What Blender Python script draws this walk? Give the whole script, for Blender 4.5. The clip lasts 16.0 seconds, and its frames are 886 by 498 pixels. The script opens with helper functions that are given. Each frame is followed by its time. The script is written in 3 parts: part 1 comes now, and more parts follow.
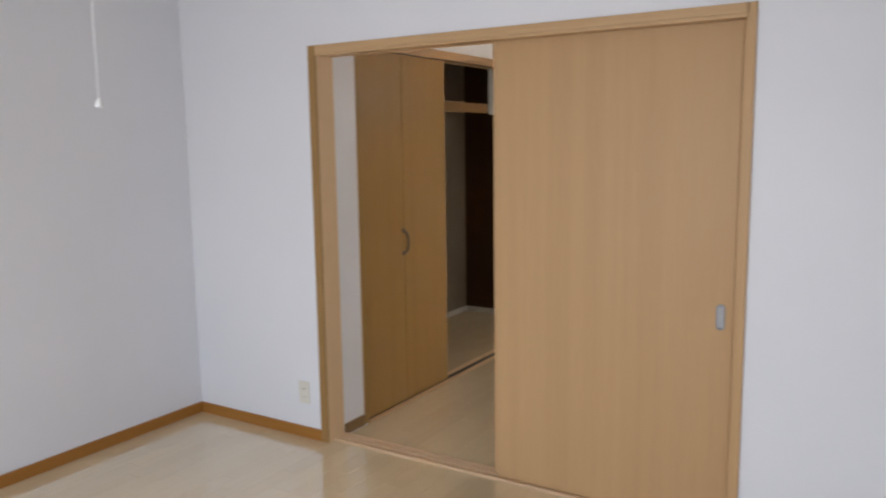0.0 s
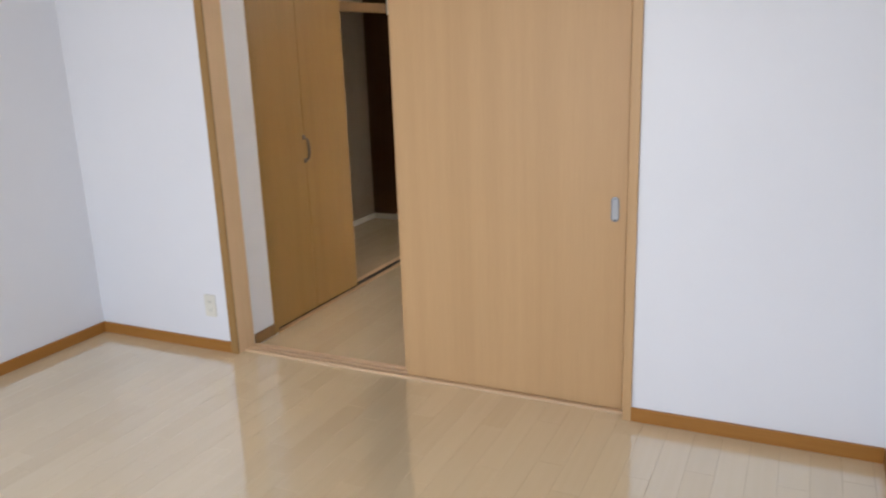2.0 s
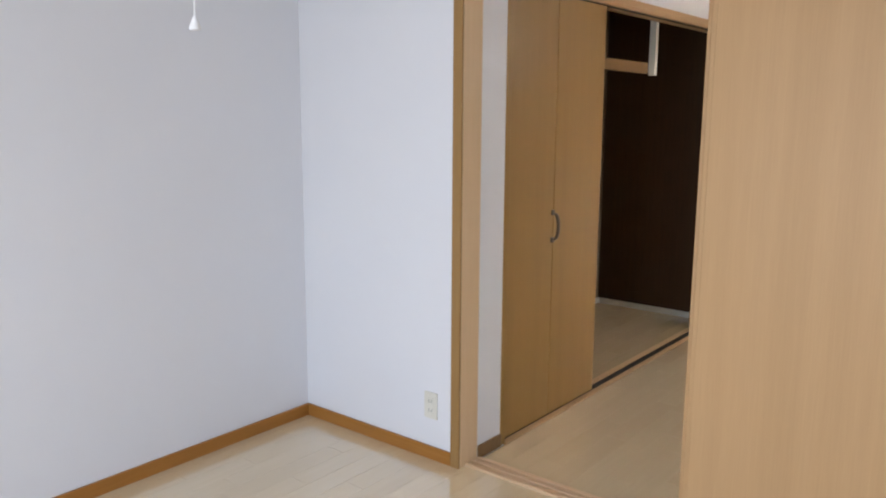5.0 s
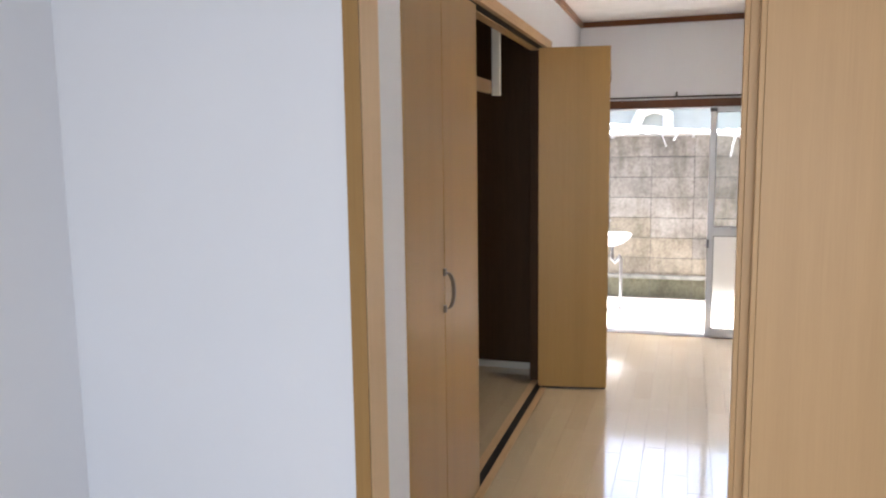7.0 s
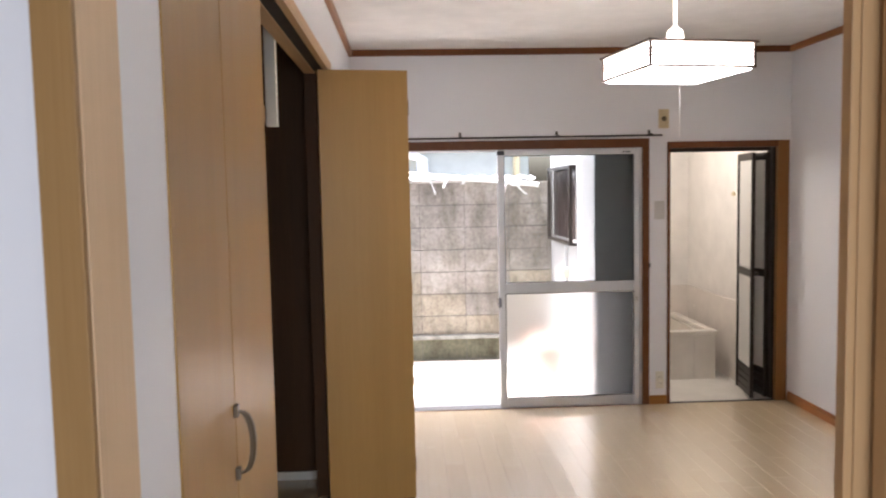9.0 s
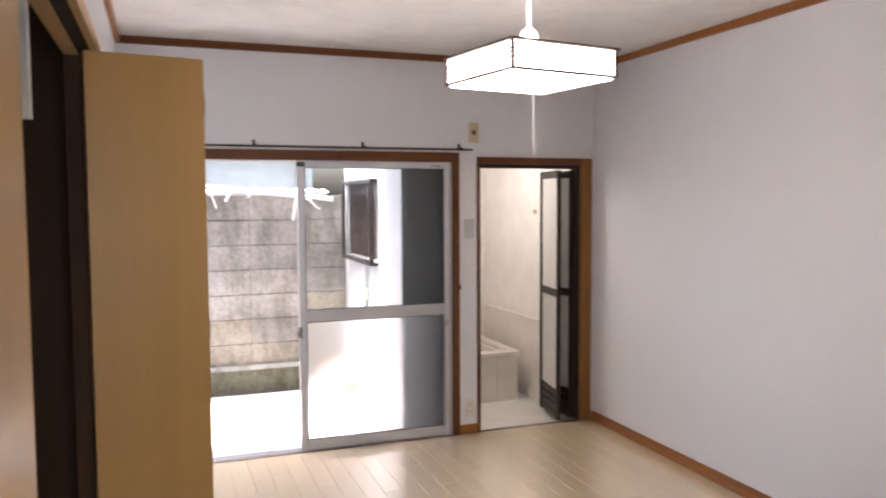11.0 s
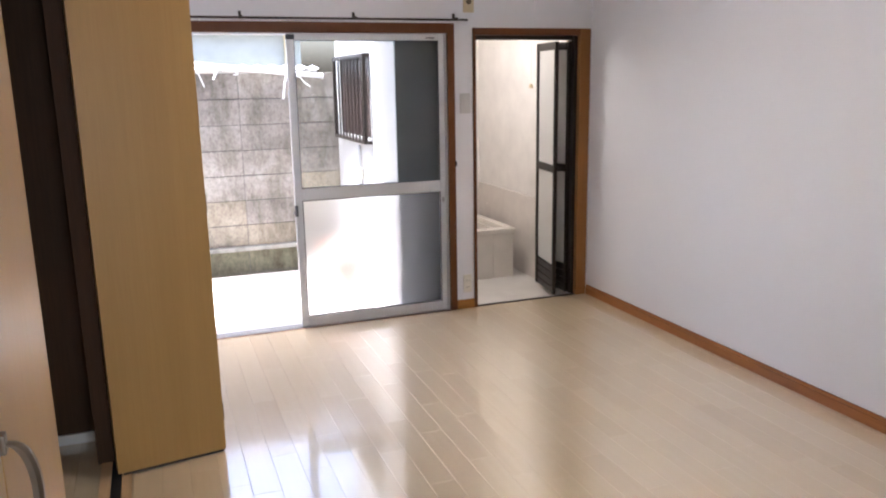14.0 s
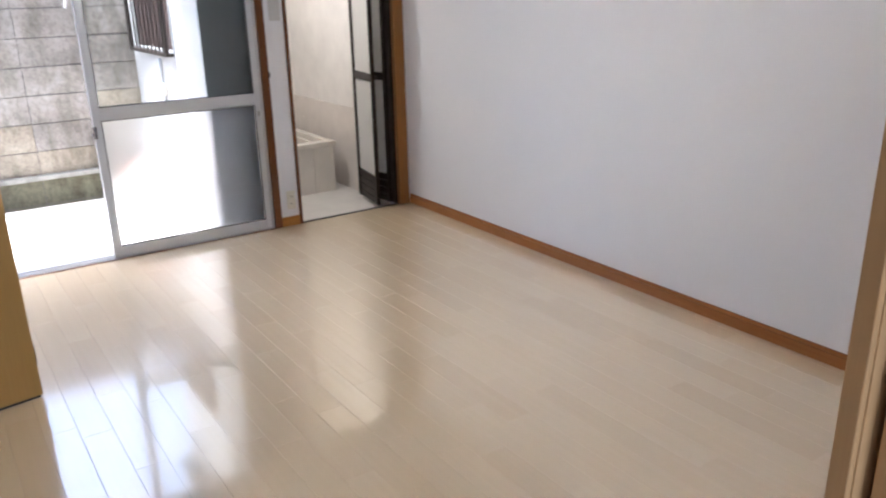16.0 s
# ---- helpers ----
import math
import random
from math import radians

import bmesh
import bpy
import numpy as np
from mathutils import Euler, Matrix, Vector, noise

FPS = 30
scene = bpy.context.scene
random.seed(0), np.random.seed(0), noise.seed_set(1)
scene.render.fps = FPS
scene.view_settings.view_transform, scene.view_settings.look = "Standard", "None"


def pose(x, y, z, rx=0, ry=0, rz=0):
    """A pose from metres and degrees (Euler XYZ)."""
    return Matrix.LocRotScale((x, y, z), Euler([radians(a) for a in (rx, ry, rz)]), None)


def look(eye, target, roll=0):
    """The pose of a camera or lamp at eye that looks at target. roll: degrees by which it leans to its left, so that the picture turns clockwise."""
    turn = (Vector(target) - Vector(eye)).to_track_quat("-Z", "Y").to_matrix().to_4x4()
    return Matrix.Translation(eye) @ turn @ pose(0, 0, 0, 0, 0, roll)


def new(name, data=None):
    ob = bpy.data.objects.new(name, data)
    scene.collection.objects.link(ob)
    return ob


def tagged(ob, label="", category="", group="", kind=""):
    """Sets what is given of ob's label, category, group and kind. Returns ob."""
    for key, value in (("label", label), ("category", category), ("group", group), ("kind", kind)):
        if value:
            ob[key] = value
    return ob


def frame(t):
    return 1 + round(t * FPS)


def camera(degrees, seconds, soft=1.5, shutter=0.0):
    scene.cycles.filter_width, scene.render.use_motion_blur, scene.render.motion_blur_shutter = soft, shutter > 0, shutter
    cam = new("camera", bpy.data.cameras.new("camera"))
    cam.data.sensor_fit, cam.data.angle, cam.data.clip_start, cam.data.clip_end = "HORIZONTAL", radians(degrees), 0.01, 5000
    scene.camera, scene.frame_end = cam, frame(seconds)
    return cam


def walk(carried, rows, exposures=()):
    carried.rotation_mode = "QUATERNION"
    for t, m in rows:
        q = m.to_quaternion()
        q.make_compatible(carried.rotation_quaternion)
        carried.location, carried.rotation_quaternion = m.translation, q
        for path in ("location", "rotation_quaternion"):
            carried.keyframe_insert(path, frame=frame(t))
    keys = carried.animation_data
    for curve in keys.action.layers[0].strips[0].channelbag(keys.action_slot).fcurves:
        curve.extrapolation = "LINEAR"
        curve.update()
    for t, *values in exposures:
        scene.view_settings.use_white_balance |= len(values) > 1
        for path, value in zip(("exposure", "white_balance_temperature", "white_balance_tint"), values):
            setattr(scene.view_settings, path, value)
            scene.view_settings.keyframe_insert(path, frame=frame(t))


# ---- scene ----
cam = camera(59.6, 16.0, soft=2.0, shutter=0.4)
PATH = [
    (0, (2.534, -2.928, 1.541), (1.486, -1.247, 1.262), -0.8),
    (0.5, (2.566, -2.91, 1.54), (1.731, -1.12, 1.226), -0.5),
    (1, (2.578, -2.899, 1.526), (1.876, -1.064, 1.151), -0.8),
    (1.5, (2.577, -2.891, 1.52), (1.854, -1.082, 1.066), -1.3),
    (2, (2.57, -2.91, 1.513), (1.738, -1.165, 0.999), -2.0),
    (2.5, (2.552, -2.934, 1.504), (1.572, -1.281, 0.952), -1.8),
    (3, (2.489, -2.94, 1.513), (1.317, -1.409, 0.982), -1.5),
    (3.5, (2.342, -2.861, 1.492), (0.993, -1.471, 0.993), -2.6),
    (4, (2.163, -2.67, 1.506), (0.858, -1.197, 1.149), -1.9),
    (4.2, (2.107, -2.632, 1.504), (0.808, -1.153, 1.153), -1.1),
    (6.3, (1.189, -2.098, 1.448), (0.286, -0.345, 1.115), 0.7),
    (6.5, (1.036, -2.054, 1.445), (0.23, -0.255, 1.109), 0.5),
    (7, (0.797, -1.852, 1.467), (0.201, 0.038, 1.204), -0.8),
    (7.5, (0.681, -1.623, 1.462), (0.191, 0.299, 1.204), -0.3),
    (8, (0.607, -1.371, 1.457), (0.267, 0.591, 1.27), 0.3),
    (8.5, (0.489, -1.131, 1.447), (0.337, 0.854, 1.259), 0.0),
    (8.7, (0.427, -1.017, 1.458), (0.382, 0.976, 1.297), -0.6),
    (10.8, (0.217, -0.35, 1.498), (0.809, 1.555, 1.362), 0.3),
    (11, (0.206, -0.313, 1.497), (0.888, 1.562, 1.369), -0.3),
    (11.5, (0.177, -0.279, 1.508), (1.089, 1.489, 1.299), -0.1),
    (12, (0.194, -0.254, 1.493), (1.174, 1.468, 1.217), -0.2),
    (12.5, (0.184, -0.254, 1.471), (1.237, 1.411, 1.129), -0.3),
    (13, (0.222, -0.259, 1.446), (1.185, 1.45, 1.052), -0.7),
    (13.5, (0.209, -0.277, 1.44), (1.019, 1.51, 1.052), -1.0),
    (14, (0.193, -0.282, 1.448), (0.876, 1.55, 1.024), -1.0),
    (14.5, (0.193, -0.275, 1.453), (0.891, 1.529, 0.946), -0.7),
    (15, (0.21, -0.281, 1.473), (1.002, 1.463, 0.899), 0.0),
    (15.5, (0.212, -0.258, 1.449), (1.135, 1.406, 0.834), -0.8),
    (16, (0.174, -0.239, 1.424), (1.234, 1.329, 0.78), -1.3),
]
EXPOSURE = [(0, 2.4, 6500, 11), (1.0, 2.57, 6450, 11), (3.5, 2.75, 6300, 10), (7, 2.66, 6150, 10), (8.5, 2.6, 6150, 12), (11, 2.62, 6000, 15), (13, 2.68, 5850, 14), (14.5, 2.66, 5720, 13), (16, 2.7, 5550, 10)]
walk(cam, [(t, look(eye, target, roll)) for t, eye, target, roll in PATH], EXPOSURE)

# ---- world, daylight and lamps ----
SUN_EL, SUN_ROT = radians(74.3), radians(299.8)
world = bpy.data.worlds.new("sky")
scene.world = world
world.use_nodes = True
wn = world.node_tree
sky = wn.nodes.new("ShaderNodeTexSky")
sky.sky_type, sky.sun_disc, sky.sun_elevation, sky.sun_rotation = "NISHITA", False, SUN_EL, SUN_ROT
sky.dust_density = 7.0
wn.nodes["Background"].inputs["Strength"].default_value = 0.15
wn.links.new(sky.outputs[0], wn.nodes["Background"].inputs["Color"])
sun = bpy.data.lights.new("sun", "SUN")
sun.energy, sun.angle, sun.color = 3.5, radians(4), (1.0, 0.97, 0.93)
# high sun from beyond the end of the yard
new("sun", sun).matrix_world = look((-1.7, 6.36, 9.0), (0.5, 5.1, 0.0))


def area_lamp(name, m, sx, sy, power, color):
    light = bpy.data.lights.new(name, "AREA")
    light.shape, light.size, light.size_y, light.energy, light.color = "RECTANGLE", sx, sy, power, color
    light.spread = radians(135)
    ob = new(name, light)
    ob.matrix_world = m
    return ob


# the sky's light in the window behind the walker
area_lamp("window_daylight", look((1.0, -4.12, 1.25), (1.0, 0.0, 1.15)), 1.9, 1.7, 6.7, (0.9, 0.94, 1.0))


# ---- materials ----
def rgb(r, g, b):
    return (r, g, b, 1.0)


class Mat:
    """A principled material with short ways to add nodes."""

    def __init__(self, name, color, rough=0.5, metal=0.0, **more):
        self.m = bpy.data.materials.new(name)
        self.m.use_nodes = True
        self.t = self.m.node_tree
        self.b = self.t.nodes["Principled BSDF"]
        self.b.inputs["Base Color"].default_value = rgb(*color)
        self.b.inputs["Roughness"].default_value = rough
        self.b.inputs["Metallic"].default_value = metal
        for key, value in more.items():
            self.b.inputs[key.replace("_", " ")].default_value = value

    def node(self, kind, **props):
        n = self.t.nodes.new("ShaderNode" + kind)
        for key, value in props.items():
            n.inputs[key.replace("_", " ")].default_value = value
        return n

    def link(self, a, b):
        self.t.links.new(a, b)

    def coords(self, scale=(1, 1, 1), shift=False):
        c = self.node("TexCoord")
        mp = self.node("Mapping", Scale=scale)
        self.link(c.outputs["Object"], mp.inputs["Vector"])
        if shift:
            info = self.node("ObjectInfo")
            comb = self.node("CombineXYZ")
            mul = self.node("Math", )
            mul.operation = "MULTIPLY"
            mul.inputs[1].default_value = 37.0
            self.link(info.outputs["Random"], mul.inputs[0])
            for k in "XYZ":
                self.link(mul.outputs[0], comb.inputs[k])
            self.link(comb.outputs[0], mp.inputs["Location"])
        return mp.outputs[0]

    def noise(self, vec, scale, detail=3.0, rough=0.55):
        n = self.node("TexNoise", Scale=scale, Detail=detail, Roughness=rough)
        self.link(vec, n.inputs["Vector"])
        return n.outputs["Fac"]

    def ramp(self, fac, stops):
        n = self.node("ValToRGB")
        el = n.color_ramp.elements
        while len(el) < len(stops):
            el.new(0.5)
        for e, (p, c) in zip(el, stops):
            e.position, e.color = p, rgb(*c)
        self.link(fac, n.inputs["Fac"])
        return n.outputs["Color"]

    def mix(self, a, b, fac, how="MIX"):
        n = self.t.nodes.new("ShaderNodeMix")
        n.data_type, n.blend_type = "RGBA", how
        for sock, v in ((n.inputs[0], fac), (n.inputs[6], a), (n.inputs[7], b)):
            if isinstance(v, (int, float)):
                sock.default_value = v
            elif isinstance(v, tuple):
                sock.default_value = rgb(*v)
            else:
                self.link(v, sock)
        return n.outputs[2]

    def base(self, out):
        self.link(out, self.b.inputs["Base Color"])
        return self

    def bump(self, fac, strength, distance=0.002):
        n = self.node("Bump", Strength=strength, Distance=distance)
        self.link(fac, n.inputs["Height"])
        self.link(n.outputs[0], self.b.inputs["Normal"])
        return self

    def rough(self, fac, lo, hi):
        n = self.node("MapRange", To_Min=lo, To_Max=hi)
        self.link(fac, n.inputs["Value"])
        self.link(n.outputs[0], self.b.inputs["Roughness"])
        return self


def plain(name, color, rough=0.5, metal=0.0, vary=0.06, scale=6.0, bump=0.0, **more):
    """A plain surface with slight mottling and wear."""
    m = Mat(name, color, rough, metal, **more)
    v = m.coords()
    f = m.noise(v, scale, 5)
    lo, hi = tuple(c * (1 - vary) for c in color), tuple(min(1, c * (1 + vary)) for c in color)
    m.base(m.ramp(f, ((0.3, lo), (0.7, hi))))
    m.rough(m.noise(v, scale * 3, 3), max(0.02, rough - 0.06), min(1, rough + 0.06))
    if bump:
        m.bump(m.noise(v, scale * 20, 3), bump)
    return m.m


def wallpaper(name, color):
    """Embossed white vinyl wallpaper with a fine woven relief."""
    m = Mat(name, color, 0.47)
    c = m.coords()
    f = m.noise(c, 1.3, 4)
    m.base(m.ramp(f, ((0.3, tuple(k * 0.97 for k in color)), (0.7, color))))
    up = m.noise(m.coords((170, 170, 45)), 1.0, 2)
    fine = m.noise(c, 260, 2)
    m.bump(m.mix(up, fine, 0.45), 0.22, 0.0012)
    return m.m


def veneer(name, dark, light, rough=0.42, axis=2, size=1.0):
    """Printed straight-grained wood veneer, the grain along one axis."""
    m = Mat(name, light, rough, Specular_IOR_Level=0.26)
    s = [34 * size] * 3
    s[axis] = 0.6 * size
    broad = m.noise(m.coords(tuple(s), True), 1.0, 4, 0.6)
    s2 = [230 * size] * 3
    s2[axis] = 5.0 * size
    fine = m.noise(m.coords(tuple(s2), True), 1.0, 3, 0.6)
    f = m.mix(broad, fine, 0.6)
    wood = m.ramp(f, ((0.3, dark), (0.7, light)))
    s3 = [7.0 * size] * 3
    s3[axis] = 0.12 * size
    band = m.ramp(m.noise(m.coords(tuple(s3), True), 1.0, 1), ((0.35, (0.955, 0.952, 0.945)), (0.5, (1, 1, 1)), (0.65, (0.985, 0.99, 1.0))))
    m.base(m.mix(wood, band, 1.0, "MULTIPLY"))
    m.bump(fine, 0.06, 0.0005)
    return m.rough(broad, rough - 0.05, rough + 0.06).m


def laminate(name, dark, light):
    """Glossy pale wood floor board; each board has its own tone."""
    m = Mat(name, light, 0.2, Coat_Weight=1.0, Coat_Roughness=0.085, Coat_IOR=2.35)
    info = m.node("ObjectInfo")
    isl = m.node("NewGeometry")
    add = m.node("Math")
    add.operation = "ADD"
    m.link(info.outputs["Random"], add.inputs[0])
    m.link(isl.outputs["Random Per Island"], add.inputs[1])
    fr = m.node("Math")
    fr.operation = "FRACT"
    m.link(add.outputs[0], fr.inputs[0])
    tone = m.ramp(fr.outputs[0], ((0.0, dark), (0.35, tuple(a * .4 + b * .6 for a, b in zip(dark, light))), (1.0, light)))
    grain = m.noise(m.coords((46, 1.6, 46), True), 1.0, 4, 0.6)
    cloud = m.noise(m.coords(), 2.2, 3)
    g = m.ramp(grain, ((0.3, (0.965, 0.96, 0.95)), (0.7, (1.0, 1.0, 1.0))))
    m.base(m.mix(tone, g, 1.0, "MULTIPLY"))
    m.rough(cloud, 0.2, 0.3)
    m.bump(m.noise(m.coords(), 5.0, 2), 0.05, 0.003)
    return m.m


def concrete_block(name, tint):
    m = Mat(name, (0.36, 0.34, 0.3), 0.92)
    def spot(scale):
        mp = m.node("Mapping", Scale=scale)
        m.link(m.node("NewGeometry").outputs["Position"], mp.inputs["Vector"])
        return mp.outputs[0]

    c = m.coords((1, 1, 1))
    info = m.node("ObjectInfo")
    big = m.noise(spot((2.6, 2.6, 3.4)), 1.0, 8, 0.7)
    tone = m.ramp(big, ((0.34, (0.19, 0.18, 0.168)), (0.5, (0.27, 0.26, 0.245)), (0.66, (0.345, 0.335, 0.318))))
    streak = m.noise(spot((5, 5, 1.6)), 1.0, 7, 0.72)
    st = m.ramp(streak, ((0.38, (0.42, 0.4, 0.34)), (0.52, (1, 1, 1))))
    own = m.ramp(info.outputs["Random"], ((0, tuple(k * 0.86 for k in tint)), (1, tuple(k * 1.06 for k in tint))))
    fleck = m.ramp(m.noise(spot((34, 34, 26)), 1.0, 8, 0.8), ((0.33, (0.55, 0.53, 0.5)), (0.5, (1, 1, 1)), (0.68, (1.25, 1.24, 1.2))))
    worn = m.mix(m.mix(tone, st, 0.6, "MULTIPLY"), fleck, 0.85, "MULTIPLY")
    m.base(m.mix(worn, own, 1.0, "MULTIPLY"))
    return m.bump(m.noise(c, 90, 4), 0.5, 0.004).m


def clear_glass(name, tint=(0.97, 0.985, 0.98)):
    m = Mat(name, tint)
    t = m.t
    tr = m.node("BsdfTransparent", Color=rgb(*tint))
    gl = m.node("BsdfGlossy", Roughness=0.02)
    fr = m.node("Fresnel", IOR=1.22)
    mx = m.node("MixShader")
    m.link(fr.outputs[0], mx.inputs[0])
    m.link(tr.outputs[0], mx.inputs[1])
    m.link(gl.outputs[0], mx.inputs[2])
    m.link(mx.outputs[0], t.nodes["Material Output"].inputs["Surface"])
    return m.m


def frosted_glass(name, rough=0.35, tint=(0.95, 0.96, 0.95), milk=0.25):
    m = Mat(name, tint)
    re = m.node("BsdfRefraction", Color=rgb(*tint), Roughness=rough, IOR=1.4)
    tl = m.node("BsdfTranslucent", Color=rgb(*tint))
    gl = m.node("BsdfGlossy", Roughness=0.25)
    a, b = m.node("MixShader"), m.node("MixShader")
    a.inputs[0].default_value, b.inputs[0].default_value = milk, 0.025
    m.link(re.outputs[0], a.inputs[1])
    m.link(tl.outputs[0], a.inputs[2])
    m.link(a.outputs[0], b.inputs[1])
    m.link(gl.outputs[0], b.inputs[2])
    bp = m.node("Bump", Strength=0.25, Distance=0.002)
    m.link(m.noise(m.coords(), 220, 2), bp.inputs["Height"])
    m.link(bp.outputs[0], re.inputs["Normal"])
    m.link(b.outputs[0], m.t.nodes["Material Output"].inputs["Surface"])
    return m.m


def milky(name, color):
    """Milky resin sheet that lets soft light through."""
    m = Mat(name, color, 0.3)
    tl = m.node("BsdfTranslucent", Color=rgb(*color))
    mx = m.node("MixShader")
    mx.inputs[0].default_value = 0.35
    m.link(m.b.outputs[0], mx.inputs[1])
    m.link(tl.outputs[0], mx.inputs[2])
    m.link(mx.outputs[0], m.t.nodes["Material Output"].inputs["Surface"])
    return m.m


def glowing(name, color, strength):
    m = Mat(name, color, 0.4)
    m.b.inputs["Emission Color"].default_value = rgb(*color)
    m.b.inputs["Emission Strength"].default_value = strength
    return m.m


PAPER = wallpaper("white_wallpaper", (0.79, 0.797, 0.83))
CEILING = plain("white_ceiling_paper", (0.8, 0.78, 0.76), 0.8, bump=0.15)
OAK = veneer("oak_veneer", (0.507, 0.314, 0.15), (0.557, 0.352, 0.174))
OAK_X = veneer("oak_veneer_level", (0.5, 0.31, 0.15), (0.62, 0.41, 0.22), axis=0)
OAK_Y = veneer("oak_veneer_deep", (0.5, 0.31, 0.15), (0.62, 0.41, 0.22), axis=1)
CLOSET_OAK = veneer("amber_oak_veneer", (0.345, 0.197, 0.056), (0.39, 0.227, 0.068), 0.36)
DULL_OAK = veneer("dull_brown_oak", (0.2, 0.115, 0.045), (0.27, 0.16, 0.068), 0.45)
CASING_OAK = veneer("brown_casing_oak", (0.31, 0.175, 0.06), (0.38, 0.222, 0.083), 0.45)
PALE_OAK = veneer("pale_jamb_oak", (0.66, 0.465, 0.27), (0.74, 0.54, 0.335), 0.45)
SILL_OAK = veneer("pale_sill_oak", (0.58, 0.4, 0.235), (0.7, 0.5, 0.32), 0.45, axis=0)
BROWN = veneer("brown_base_wood", (0.32, 0.135, 0.025), (0.4, 0.18, 0.042), 0.4, axis=0)
BROWN_Y = veneer("brown_base_wood_deep", (0.32, 0.135, 0.025), (0.4, 0.18, 0.042), 0.4, axis=1)
# Level trim: the shadow on heads is put into this darker colour.
RED_SHADED = veneer("reddish_brown_wood_shaded", (0.12, 0.04, 0.012), (0.19, 0.07, 0.022), 0.4, axis=0)
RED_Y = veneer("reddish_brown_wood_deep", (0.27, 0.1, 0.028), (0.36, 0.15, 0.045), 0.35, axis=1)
# Upright grain, also darker than the RED_Y copy.
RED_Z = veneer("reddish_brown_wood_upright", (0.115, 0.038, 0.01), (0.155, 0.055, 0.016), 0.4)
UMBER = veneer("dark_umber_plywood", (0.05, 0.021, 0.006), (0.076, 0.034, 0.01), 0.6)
FLOOR = laminate("pale_maple_floor", (0.7, 0.558, 0.362), (0.745, 0.605, 0.398))
SEAM = plain("floor_joint_wood", (0.42, 0.32, 0.2), 0.45)
# Pale paper darkened: the closet's shade is put into this colour.
BEIGE_SHADED = plain("shaded_closet_beige_paper", (0.25, 0.205, 0.15), 0.8)
IVORY = plain("ivory_plastic", (0.72, 0.7, 0.62), 0.4)
WHITE = plain("white_plastic", (0.8, 0.8, 0.8), 0.35)
SWITCH_GREY = plain("pale_grey_plastic", (0.55, 0.55, 0.54), 0.4)
CREAM = plain("cream_plastic", (0.62, 0.52, 0.33), 0.45)
ALU = plain("grey_anodised_aluminium", (0.62, 0.635, 0.655), 0.42, 0.45, 0.04)
STEEL = plain("brushed_steel", (0.4, 0.4, 0.41), 0.3, 1.0, 0.04)
PULL_STEEL = plain("satin_pull_steel", (0.3, 0.3, 0.305), 0.5, 0.6)
# Darker than the ring steel: shade of the hollow is in this colour.
PULL_CUP = plain("shaded_cup_steel", (0.17, 0.17, 0.175), 0.5, 0.3)
PULL_RIM = plain("dark_steel_rim", (0.12, 0.12, 0.13), 0.35, 1.0)
BRONZE = plain("antique_bronze", (0.15, 0.115, 0.078), 0.34, 0.7)
GASKET = plain("grey_rubber_gasket", (0.07, 0.075, 0.085), 0.6)
BLACK = plain("black_rubber", (0.012, 0.011, 0.01), 0.6)
DARK_ALU = plain("dark_bronze_aluminium", (0.035, 0.026, 0.02), 0.4, 0.5)
GLASS = clear_glass("window_glass")
FROST = frosted_glass("frosted_glass", 0.38, (0.98, 0.985, 0.98), 0.05)
MILK = milky("milky_bath_pane", (0.86, 0.85, 0.82))
TUBE_GLOW = glowing("lit_lamp_tube", (1.0, 0.9, 0.79), 6.0)
LAMP_GLOW = glowing("lit_lamp_shade", (1.0, 0.93, 0.85), 1.6)
DIFFUSER_GLOW = glowing("lit_lamp_diffuser", (1.0, 0.93, 0.85), 2.4)
BATH = plain("warm_white_bath_wall", (0.82, 0.785, 0.745), 0.3)
TUB = plain("ivory_bathtub_plastic", (0.8, 0.75, 0.68), 0.22)
BATH_FLOOR = plain("pale_bath_floor", (0.72, 0.69, 0.64), 0.35, bump=0.1)
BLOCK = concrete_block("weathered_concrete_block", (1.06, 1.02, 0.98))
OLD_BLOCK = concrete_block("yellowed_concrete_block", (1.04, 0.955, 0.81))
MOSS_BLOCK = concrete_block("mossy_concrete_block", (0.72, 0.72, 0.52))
MORTAR = plain("grey_mortar", (0.16, 0.152, 0.138), 0.95, vary=0.2)
CONCRETE = plain("pale_concrete", (0.66, 0.64, 0.6), 0.9, vary=0.1, bump=0.3)
OLD_CONCRETE = plain("weathered_ledge_concrete", (0.27, 0.265, 0.24), 0.9, vary=0.35, scale=9.0, bump=0.4)
DECK = plain("pale_wooden_deck", (0.74, 0.7, 0.66), 0.75, vary=0.08)
STUCCO = plain("white_stucco", (0.46, 0.455, 0.45), 0.9, bump=0.4)
GREY_PANEL = plain("dark_grey_panel", (0.12, 0.127, 0.126), 0.5)
GREY_SHUTTER = plain("grey_roofing", (0.16, 0.16, 0.16), 0.7)
PALE_GREEN = plain("pale_green_plaster", (0.48, 0.51, 0.48), 0.85, bump=0.3)
PORCELAIN = plain("white_porcelain", (0.82, 0.82, 0.83), 0.12)
SOIL = plain("pale_grey_soil", (0.38, 0.36, 0.32), 0.95, vary=0.3, bump=0.5)
PINK = plain("faded_pink_plastic", (0.76, 0.47, 0.38), 0.45)
VINYL = plain("white_vinyl_pole", (0.85, 0.85, 0.86), 0.35)


# ---- building helpers ----
def add_box(bm, lo, hi, bevel=0.0):
    """A box between two corners, with chamfered edges."""
    made = bmesh.ops.create_cube(bm, size=1.0)["verts"]
    for v in made:
        v.co = Vector([a + (b - a) * (c + 0.5) for a, b, c in zip(lo, hi, v.co)])
